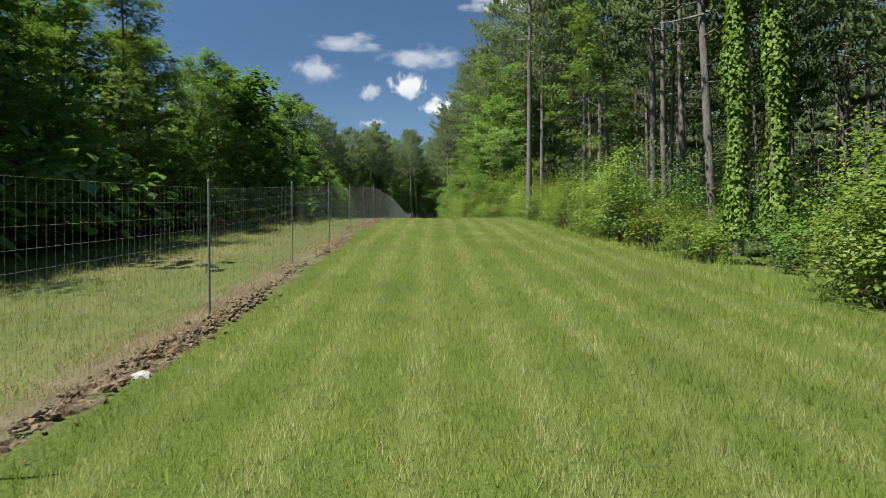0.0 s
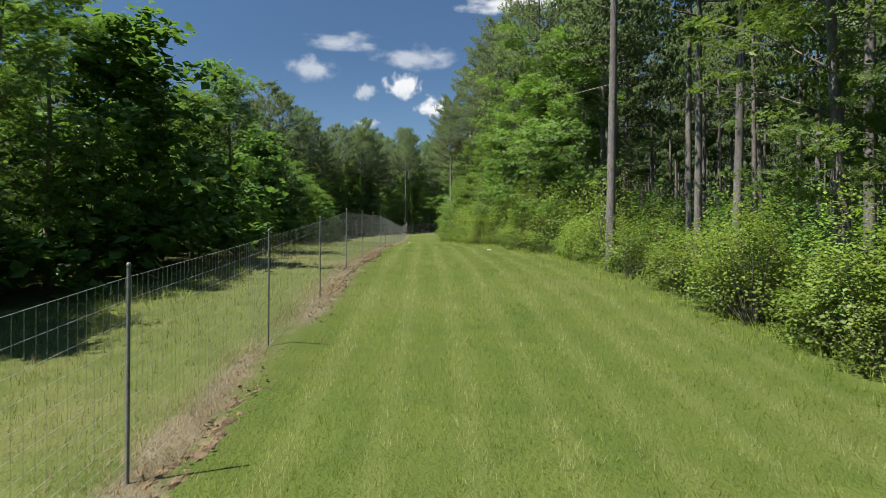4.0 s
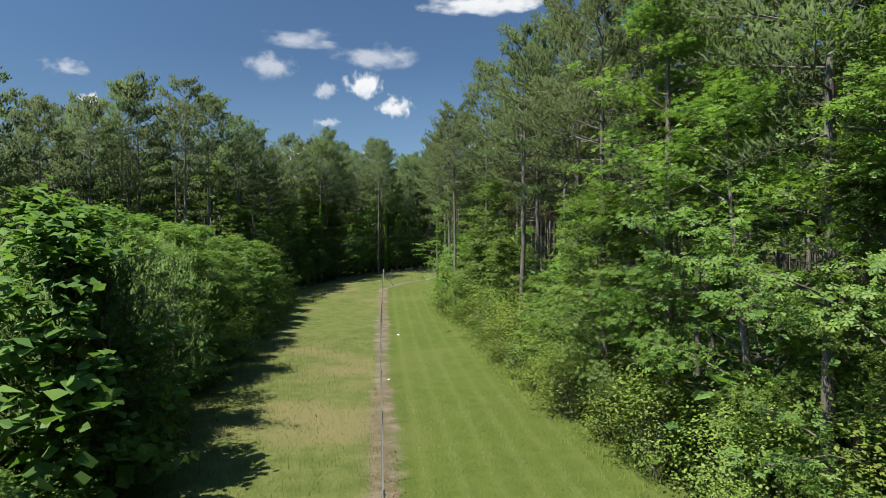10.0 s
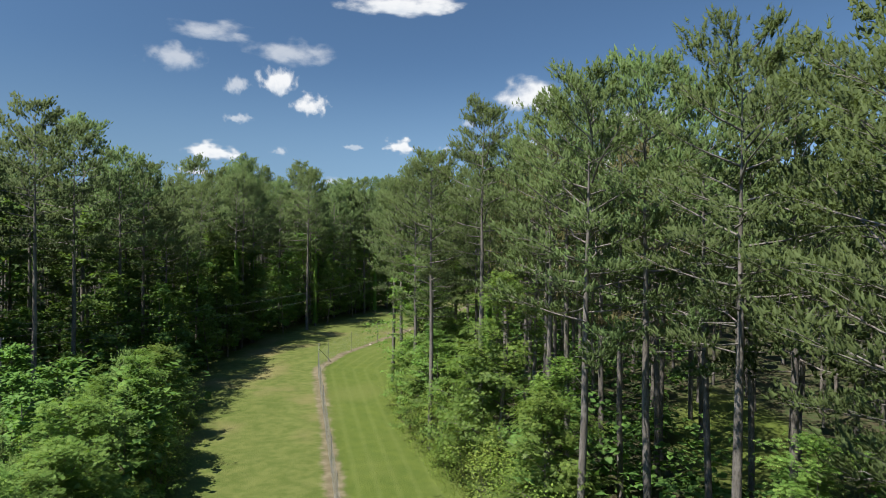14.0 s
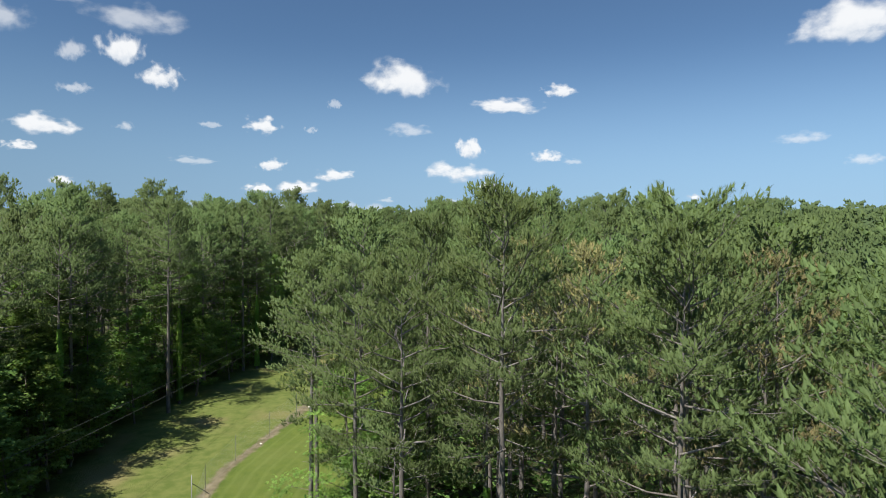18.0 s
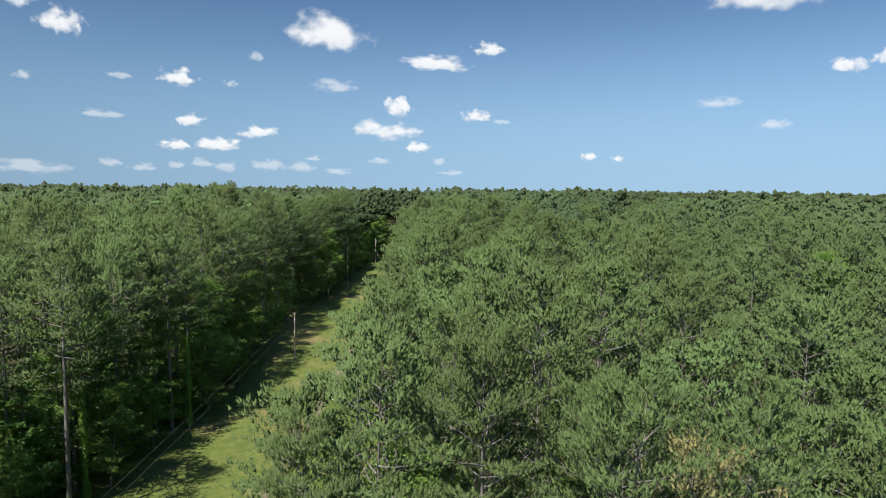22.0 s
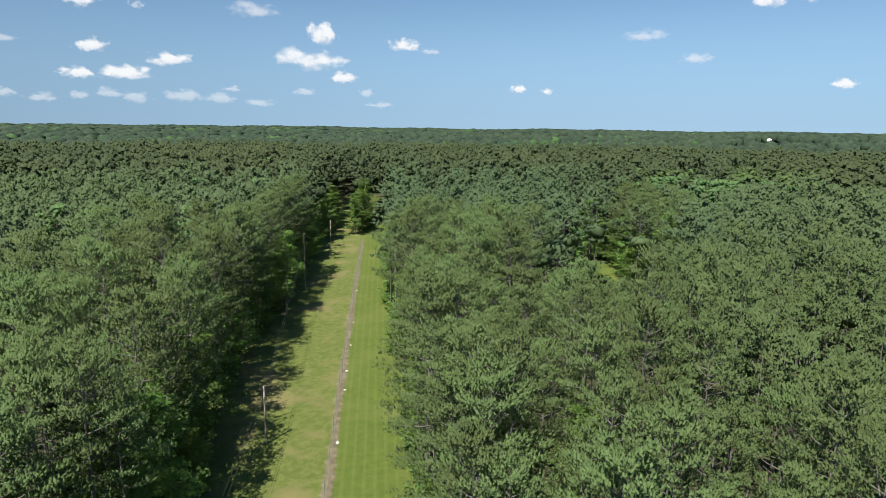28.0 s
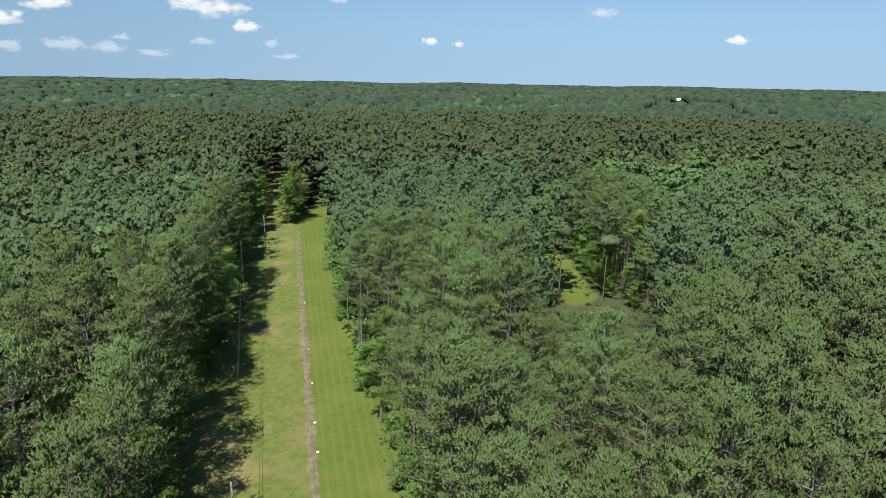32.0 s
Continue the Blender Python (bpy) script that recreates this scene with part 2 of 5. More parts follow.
WALK_LINE = np.array([(0, 0), (-0.2, 28.5), (-1.2, 44), (-3.2, 66), (-3.4, 82), (-0.3, 105), (2.6, 118), (8.8, 147.6), (24, 165), (50, 200)], float)


def near_line(p, line, closed=False):
    """Distance of points to a polyline, the signed side (right positive) and the way along it."""
    p = np.atleast_2d(p)
    pts = np.vstack([line, line[:1]]) if closed else line
    best, side, along, run = np.full(len(p), 1e9), np.zeros(len(p)), np.zeros(len(p)), 0.0
    for a, b in zip(pts[:-1], pts[1:]):
        d = b - a
        size = np.hypot(*d)
        f = np.clip(((p - a) @ d) / size**2, 0, 1)
        off = p - (a + f[:, None] * d)
        far = np.hypot(off[:, 0], off[:, 1])
        better = far < best
        cross = (p[:, 0] - a[0]) * d[1] - (p[:, 1] - a[1]) * d[0]
        side[better], along[better], best[better] = np.sign(cross[better]), run + f[better] * size, far[better]
        run += size
    return best, side, along


def inside(p, poly):
    p = np.atleast_2d(p)
    odd = np.zeros(len(p), bool)
    for a, b in zip(poly, np.roll(poly, -1, 0)):
        cut = (a[1] > p[:, 1]) != (b[1] > p[:, 1])
        with np.errstate(divide="ignore", invalid="ignore"):
            odd ^= cut & (p[:, 0] < (b[0] - a[0]) * (p[:, 1] - a[1]) / (b[1] - a[1]) + a[0])
    return odd


RISE_U = [-200, -60, 0, 11.6, 18.6, 25.5, 44, 51, 64, 100, 116, 138.5, 157, 205, 225, 320, 400, 800]
RISE_Z = [-6, -4, 0, 0.94, 1.7, 2.38, 4.2, 4.55, 5.2, 5.95, 6.4, 7.7, 8.8, 11.0, 11.6, 13.5, 14, 13]


def smooth(v, a, b):
    f = np.clip((v - a) / (b - a), 0, 1)
    return f * f * (3 - 2 * f)


def height(x, y):
    """Ground level: rising along the lane, rolling gently far away."""
    x, y = np.asarray(x, float), np.asarray(y, float)
    leg2 = 138.5 + (x - 2.27) * 0.585 + (y - 138.5) * 0.811
    u = y + smooth(y, 115, 165) * np.clip(leg2 - y, -80, 80)
    z = np.interp(u, RISE_U, RISE_Z)
    far = np.hypot(x - 30, y - 130)
    roll = 5.0 * np.sin(x / 310 + 1.0) * np.cos(y / 270) + 3.0 * np.sin(x / 140 - y / 190)
    z = z + smooth(far, 330, 1100) * (roll + 1.0)
    z = z + 9 * np.exp(-((x - 857) ** 2 + (y - 448) ** 2) / 90**2)
    return z + 0.05 * np.sin(x * 1.1 + 0.6 * y) * np.cos(y * 0.8)


def h(x, y):
    return float(height(x, y))


# ---------------------------------------------------------------- mesh helpers


def mesh_from(name, verts, faces, mats, index=None, shade=False, normals=None):
    """A mesh from arrays of points and triangles."""
    me = bpy.data.meshes.new(name)
    verts, faces = np.asarray(verts, np.float32), np.asarray(faces, np.int32)
    me.vertices.add(len(verts))
    me.vertices.foreach_set("co", verts.ravel())
    me.loops.add(faces.size)
    me.loops.foreach_set("vertex_index", faces.ravel())
    me.polygons.add(len(faces))
    me.polygons.foreach_set("loop_start", np.arange(0, faces.size, faces.shape[1], dtype=np.int32))
    me.polygons.foreach_set("use_smooth", np.full(len(faces), shade or normals is not None))
    for m in mats if isinstance(mats, (list, tuple)) else [mats]:
        me.materials.append(m)
    if index is not None:
        me.polygons.foreach_set("material_index", np.asarray(index, np.int32))
    me.update(calc_edges=True)
    if normals is not None:
        me.normals_split_custom_set_from_vertices(np.asarray(normals, np.float32))
    return me


def part(name, me, parent=None, label="", m=None):
    ob = new(name, me)
    if parent is not None:
        ob.parent = parent
    if m is not None:
        ob.matrix_basis = m
    if label:
        ob["label"] = label
    return ob


class Soup:
    """Collects pieces of triangles for one mesh."""

    def __init__(self):
        self.v, self.f, self.n = [], [], 0

    def add(self, verts, faces):
        self.v.append(np.asarray(verts, float))
        self.f.append(np.asarray(faces, int) + self.n)
        self.n += len(verts)

    def tube(self, pts, radii, sides=6, cap=False):
        pts = np.asarray(pts, float)
        rings = []
        for i, p in enumerate(pts):
            d = pts[min(i + 1, len(pts) - 1)] - pts[max(i - 1, 0)]
            d = d / np.linalg.norm(d)
            a = np.cross(d, (0.31, 0.95, 0.02))
            a /= np.linalg.norm(a)
            b = np.cross(d, a)
            ang = np.arange(sides) * 2 * np.pi / sides
            rings.append(p + radii[i] * (np.cos(ang)[:, None] * a + np.sin(ang)[:, None] * b))
        v = np.concatenate(rings)
        f = []
        for i in range(len(pts) - 1):
            for k in range(sides):
                a, b = i * sides + k, i * sides + (k + 1) % sides
                f += [(a, b, b + sides), (a, b + sides, a + sides)]
        if cap:
            v = np.vstack([v, pts[-1]])
            f += [((len(pts) - 1) * sides + k, (len(pts) - 1) * sides + (k + 1) % sides, len(v) - 1) for k in range(sides)]
        self.add(v, f)

    def mesh(self, name, mats, shade=False):
        return mesh_from(name, np.concatenate(self.v), np.concatenate(self.f), mats, None, shade)

    def arrays(self):
        return np.concatenate(self.v), np.concatenate(self.f)


def unit(v):
    return v / np.maximum(np.linalg.norm(v, axis=-1, keepdims=True), 1e-9)


def facing(v, n):
    """Turns single triangles so that they face the way of the given normals."""
    t = v.reshape(-1, 3, 3)
    back = (np.cross(t[:, 1] - t[:, 0], t[:, 2] - t[:, 0]) * n.reshape(-1, 3, 3)[:, 0]).sum(1) < 0
    t[back] = t[back][:, (0, 2, 1)]
    return t.reshape(-1, 3)


def leaves(centre, size, rnd, out, flat=0.6, droop=0.25, star=False):
    """Leaf blades, mostly facing up: folded along the midrib, or star-shaped with five lobes."""
    n = len(centre)
    yaw = rnd.uniform(0, 2 * np.pi, n)
    d = unit(np.stack([np.cos(yaw), np.sin(yaw), rnd.normal(-droop, 0.35, n)], 1))
    up = unit(np.stack([rnd.normal(0, 1 - flat, n), rnd.normal(0, 1 - flat, n), np.ones(n)], 1) + 0.55 * out)
    s = unit(np.cross(d, up))
    up = np.cross(s, d)
    L = (size * rnd.uniform(0.7, 1.25, n))[:, None]
    a, b, c, e = centre - d * L * 0.5, centre + s * L * 0.42 + up * L * 0.1, centre + d * L * 0.5, centre - s * L * 0.42 + up * L * 0.1
    v = np.stack([a, c, b, a, e, c], 1).reshape(-1, 3)
    soft = unit(up * 0.9 + out * 0.6 + (0, 0, 0.1))
    if star:
        v = [centre + up * L * 0.06]
        for k in range(5):
            for turn in (-0.31, 0.31):
                a = (k - 2) * 1.2 + turn
                v.append(centre + (d * np.cos(a) + s * np.sin(a)) * L * (0.62 if k in (1, 2, 3) else 0.5) - up * L * 0.05)
        lobes = np.array([(0, 2 + 2 * k, 1 + 2 * k) for k in range(5)])
        return np.stack(v, 1).reshape(-1, 3), (lobes[None] + (np.arange(n) * 11)[:, None, None]).reshape(-1, 3), np.repeat(soft, 11, 0)
    nv = np.repeat(soft, 6, 0)
    return facing(v, nv), np.arange(n * 6).reshape(-1, 3), nv


# ---------------------------------------------------------------- tree kinds


LUMP = bmesh.new()
bmesh.ops.create_icosphere(LUMP, subdivisions=1, radius=1)
LUMP_V = np.array([q.co for q in LUMP.verts])
LUMP_F = np.array([[q.index for q in face.verts] for face in LUMP.faces])
LUMP.free()


def join(sets):
    """One set of arrays from several."""
    n = np.cumsum([0] + [len(a[0]) for a in sets])
    return np.vstack([a[0] for a in sets]), np.vstack([a[1] + k for a, k in zip(sets, n)]), np.vstack([a[2] for a in sets])


def lumps(centre, radius, flat, rnd, out, rough=0.28):
    """Uneven rounded masses of foliage, the dense inside of a pad of leaves."""
    n = len(centre)
    grow = 1 + rnd.uniform(-rough, rough, (n, len(LUMP_V)))
    v = LUMP_V[None] * grow[:, :, None] * (radius[:, None] * np.ones(3) * (1, 1, flat))[:, None]
    nv = unit(LUMP_V[None] * (1, 1, 1.2) + 0.35 * out[:, None] + rnd.normal(0, 0.18, v.shape))
    faces = (LUMP_F[None] + (np.arange(n) * len(LUMP_V))[:, None, None]).reshape(-1, 3)
    return (v + centre[:, None]).reshape(-1, 3), faces, nv.reshape(-1, 3)


def plumes(base, axis, length, width, rnd, out, whole=True, sides=3):
    """Upright needle shoots as slim pointed spindles."""
    n = len(base)
    a = unit(np.cross(axis, rnd.normal(0, 1, (n, 3))))
    b = np.cross(axis, a)
    ang = np.arange(sides) * 2 * np.pi / sides
    around = np.cos(ang)[None, :, None] * a[:, None] + np.sin(ang)[None, :, None] * b[:, None]
    ring = (base + axis * (length * 0.5)[:, None])[:, None] + around * width[:, None, None] * rnd.uniform(0.8, 1.2, (n, sides, 1))
    v = np.concatenate([base[:, None], ring, (base + axis * length[:, None])[:, None]], 1)
    side = unit(around * 0.95 + (0.45 * out + axis * 0.25)[:, None])
    tip = unit(axis + 0.5 * out)
    nv = np.concatenate([unit(out - axis * 0.4)[:, None], side, tip[:, None]], 1)
    f = []
    for k in range(sides):
        f += [(1 + k, 1 + (k + 1) % sides, sides + 1)]
        if whole:
            f += [(0, 1 + (k + 1) % sides, 1 + k)]
    m = sides + 2
    return v.reshape(-1, 3), (np.array(f)[None] + (np.arange(n) * m)[:, None, None]).reshape(-1, 3), nv.reshape(-1, 3)


def brushes(base, axis, length, rnd, out, per, needle, wide):
    """Needle shoots as brushes of slender blades set along a twig."""
    n = len(base)
    f = rnd.uniform(0.05, 0.85, (n, per, 1))
    start = base[:, None] + axis[:, None] * length[:, None, None] * f
    side = np.cross(axis[:, None], unit(rnd.normal(0, 1, (n, per, 3))))
    d = unit(axis[:, None] * (0.35 + 0.9 * f) + unit(side) * 0.8)
    across = unit(np.cross(d, rnd.normal(0, 1, (n, per, 3)))) * wide
    size = needle * rnd.uniform(0.8, 1.2, (n, per, 1))
    v = np.stack([start - across, start + across, start + d * size], 2).reshape(-1, 3)
    low = unit(0.55 * out[:, None] + d * 0.7 + (0, 0, 0.25))
    nv = np.repeat(low[:, :, None], 3, 2).reshape(-1, 3)
    return facing(v, nv), np.arange(n * per * 3).reshape(-1, 3), nv


def pine(seed, tall=23.0, clear=0.5, boughs=30, spread=4.0, twigs=8, shoots=8, length=0.5, width=0.075, per=0, needle=0.2, wide=0.011, stubs=4, trunk_sides=8, wood_from=2, core=0.0, bare=0.0, upright=0.75):
    """A loblolly pine: bare tapering trunk, rising limbs that fork into twigs, each twig set with upright needle shoots. Returns wood and needle arrays."""
    rnd = np.random.default_rng(seed)
    wood = Soup()
    lean = rnd.normal(0, 0.006, 2)
    zs = np.linspace(-0.3, tall * 0.95, 9)
    wob = np.cumsum(rnd.normal(0, 0.035, (9, 2)), 0)
    axis = np.column_stack([lean[0] * zs + wob[:, 0] - wob[0, 0], lean[1] * zs + wob[:, 1] - wob[0, 1], zs])
    r0 = 0.0075 * tall + 0.012
    wood.tube(axis, r0 * np.array([1.15, 1.0, 0.93, 0.86, 0.75, 0.58, 0.38, 0.2, 0.05]), trunk_sides)
    at = lambda z: np.array([np.interp(z, zs, axis[:, 0]), np.interp(z, zs, axis[:, 1]), z])  # noqa: E731
    for i in range(stubs):
        z = tall * rnd.uniform(0.25, clear + 0.05)
        a = rnd.uniform(0, 6.28)
        d = np.array([np.cos(a), np.sin(a), rnd.uniform(-0.2, 0.3)])
        p = at(z)
        wood.tube([p, p + d * rnd.uniform(0.5, 2.2)], [0.022, 0.006], 3)
    base, grow = [], []
    for i in range(boughs):
        f = ((i + rnd.uniform(0.1, 0.9)) / boughs) ** 0.9
        z = tall * (clear + (0.965 - clear) * f)
        a = i * 2.39996 + rnd.normal(0, 0.3)
        reach = spread * np.interp(f, [0, 0.12, 0.35, 0.65, 0.88, 1], [0.62, 0.92, 1.0, 0.83, 0.52, 0.28]) * rnd.uniform(0.68, 1.15)
        rise = radians(np.interp(f, [0, 0.3, 0.7, 1], [-8, 8, 26, 48])) + rnd.normal(0, 0.13)
        d = np.array([np.cos(a) * np.cos(rise), np.sin(a) * np.cos(rise), np.sin(rise)])
        side = np.array([-np.sin(a), np.cos(a), 0])
        p0 = at(z)
        bow = rnd.uniform(0.08, 0.24) * reach
        along = lambda q: p0 + d * reach * q + np.array((0, 0, bow)) * q * q + side * 0.06 * reach * np.sin(5 * q + i)  # noqa: E731
        if wood_from:
            wood.tube([along(q) for q in (0, 0.35, 0.7, 1.0)], [0.018 + 0.009 * reach, 0.013 + 0.006 * reach, 0.008 + 0.003 * reach, 0.004], 4 if wood_from > 1 else 3)
        if rnd.uniform() < bare:
            continue
        for k in range(twigs):
            q = 0.3 + 0.7 * (k + rnd.uniform(0, 1)) / twigs
            way = unit(d * 0.75 + side * (1 if k % 2 else -1) * rnd.uniform(0.35, 1.0) + np.array((0, 0, 0.22)) + rnd.normal(0, 0.14, 3))
            long = ((0.16 + 0.3 * (1 - q)) * reach + 0.3) * rnd.uniform(0.7, 1.2)
            foot = along(q)
            if wood_from > 1:
                wood.tube([foot, foot + way * long * 0.6 - (0, 0, 0.03), foot + way * long], [0.011, 0.008, 0.003], 3)
            m = max(2, int(shoots * rnd.uniform(0.7, 1.3)))
            u = rnd.uniform(0.25, 1.0, m)
            spot_at = foot + way * (long * u)[:, None] + rnd.normal(0, 1, (m, 3)) * (0.17, 0.17, 0.1)
            base.append(spot_at)
            grow.append(unit(way * 0.45 + (0, 0, upright) + rnd.normal(0, 0.26, (m, 3)) + (spot_at - foot) * 0.25))
    top = at(tall * 0.95)
    m = shoots * 2
    base.append(top + rnd.normal(0, 1, (m, 3)) * (0.22, 0.22, 0.35))
    grow.append(unit(np.array((0, 0, 1.0)) + rnd.normal(0, 0.35, (m, 3))))
    base, grow = np.concatenate(base), np.concatenate(grow)
    heart = at(tall * (clear + 0.4 * (0.96 - clear)))
    girth = np.array((spread, spread, tall * (0.96 - clear) * 0.56))
    out = unit((base - heart) / girth + (0, 0, 0.15))
    size = length * rnd.uniform(0.7, 1.25, len(base))
    base = base - grow * (0.3 * size)[:, None]
    sets = [plumes(base, grow, size, width * rnd.uniform(0.75, 1.25, len(base)), rnd, out, False)]
    if per:
        sets.append(brushes(base, grow, size, rnd, out, per, needle, wide))
    if core:
        sets.append(lumps(np.array([heart - (0, 0, 0.3 * girth[2])]), np.array([core * spread]), 0.5 * girth[2] / spread, rnd, np.zeros((1, 3)), 0.45))
    return wood.arrays(), join(sets)


def broadleaf(seed, tall=9.0, spread=3.0, low=0.15, limbs=16, sprays=9, per=16, size=0.24, stems=1, star=False):
    """A broadleaved tree: forked stems, and layered sprays of leaves with gaps between them."""
    rnd = np.random.default_rng(seed)
    wood = Soup()
    cs, inner = [], []
    for s in range(stems):
        lean = rnd.normal(0, 0.05 + 0.08 * (stems > 1), 2)
        zs = np.linspace(-0.2, tall * 0.93 * (1 if s == 0 else rnd.uniform(0.6, 0.9)), 7)
        wob = np.cumsum(rnd.normal(0, 0.06, (7, 2)), 0)
        axis = np.column_stack([lean[0] * zs + wob[:, 0], lean[1] * zs + wob[:, 1], zs])
        wood.tube(axis, (0.010 * tall + 0.02) * np.array([1.2, 1, 0.85, 0.68, 0.5, 0.3, 0.1]), 6)
        for i in range(limbs // stems):
            f = (i + rnd.uniform(0, 0.9)) / (limbs / stems)
            z = zs[-1] * (low + (1 - low) * f)
            a = i * 2.4 + rnd.normal(0, 0.5) + s
            reach = spread * (0.45 + 0.75 * np.sin(np.pi * min(1, 0.22 + 0.74 * f))) * rnd.uniform(0.6, 1.1) * (1.05 - 0.5 * f)
            p = np.array([np.interp(z, zs, axis[:, 0]), np.interp(z, zs, axis[:, 1]), z])
            d = np.array([np.cos(a), np.sin(a), 0.28 + 0.45 * f + rnd.normal(0, 0.12)])
            tip = p + d * reach
            inner += [p + (tip - p) * q for q in (0.25, 0.6)]
            wood.tube([p, p + d * reach * 0.55 + (0, 0, 0.08 * reach), tip], [0.02 + 0.01 * reach, 0.012 + 0.004 * reach, 0.004], 3)
            for j in range(sprays):
                q = p + (tip - p) * rnd.uniform(0.25, 1.08) + rnd.normal(0, 0.13 * reach + 0.1, 3) * (1, 1, 0.7)
                wood.tube([p + (tip - p) * 0.5, q], [0.008, 0.003], 3) if j % 3 == 0 else None
                cs.append(q + rnd.normal(0, 1, (per, 3)) * (0.3, 0.3, 0.085) * (0.7 + 0.1 * spread))
    top = axis[-1]
    cs.append(top + rnd.normal(0, 0.35, (per * 3, 3)) * (0.8, 0.8, 1.3))
    c = np.concatenate(cs)
    c[:, 2] = np.maximum(c[:, 2], 0.12)
    out = unit((c - (0, 0, tall * 0.5)) / (spread, spread, tall * 0.45))
    q = np.repeat(np.array(inner), 11, 0)
    q = q + rnd.normal(0, 0.11 * spread, q.shape) * (1, 1, 0.8)
    deep = leaves(q, np.full(len(q), size * 1.3), rnd, unit((q - (0, 0, tall * 0.5)) / (spread, spread, tall * 0.45)), 0.4)
    return wood.arrays(), join([leaves(c, np.full(len(c), size), rnd, out, star=star), deep])


def bush(seed, tall=1.6, spread=1.2, clumps=34, per=16, size=0.15):
    rnd = np.random.default_rng(seed)
    wood = Soup()
    cs = []
    for i in range(clumps):
        a, f = rnd.uniform(0, 6.28), rnd.uniform(0, 1) ** 0.7
        r = spread * np.sqrt(rnd.uniform(0.02, 1)) * (1.0 - 0.45 * f)
        tip = np.array([np.cos(a) * r, np.sin(a) * r, 0.15 + tall * f * (1.05 - 0.35 * (r / spread) ** 2) * rnd.uniform(0.85, 1.15)])
        if i % 2 == 0:
            wood.tube([(0.1 * np.cos(a), 0.1 * np.sin(a), -0.05), tip * (0.6, 0.6, 0.55), tip], [0.014, 0.009, 0.003], 3)
        cs.append(tip + rnd.normal(0, 1, (per, 3)) * (0.2, 0.2, 0.14) * (0.6 + 0.25 * tall))
    c = np.concatenate(cs)
    c[:, 2] = np.maximum(c[:, 2], 0.05)
    out = unit((c - (0, 0, tall * 0.35)) / (spread, spread, tall * 0.6))
    return wood.arrays(), leaves(c, np.full(len(c), size), rnd, 1.8 * out, 0.65)


def thing(name, wood, green, bark, leaf, label, category, group, green_name="crown"):
    root = tagged(new(name), label, category, group)
    part("trunk", mesh_from("trunk", *wood, bark, None, True), root)
    part(green_name, mesh_from(green_name, green[0], green[1], leaf, None, True, green[2]), root)
    return root


PLACED = set()


def put(root, x, y, turn=0.0, scale=1.0):
    """The first call places the thing itself, later calls place copies of it."""
    m = Matrix.Translation((x, y, h(x, y) - 0.05)) @ Matrix.Rotation(turn, 4, "Z")
    if root.name in PLACED:
        ob = copy_thing(root, m)
    else:
        PLACED.add(root.name)
        root.matrix_basis, ob = m, root
    ob.scale = (scale, scale, scale)
    return ob

# ---------------------------------------------------------------- ground: one sheet to the horizon


def graded(lo, hi, step, far=4900.0, mild=0.0):
    core = list(np.arange(lo, hi, step))
    out, s = [], step
    x = hi
    while x < far:
        out.append(x)
        s = min(s * 1.22, 1.6) if x < mild else s * 1.22
        x += s
    back, s, x = [], step, lo
    while x > -far:
        s *= 1.22
        x -= s
        back.append(x)
    return np.array(back[::-1] + core + out)


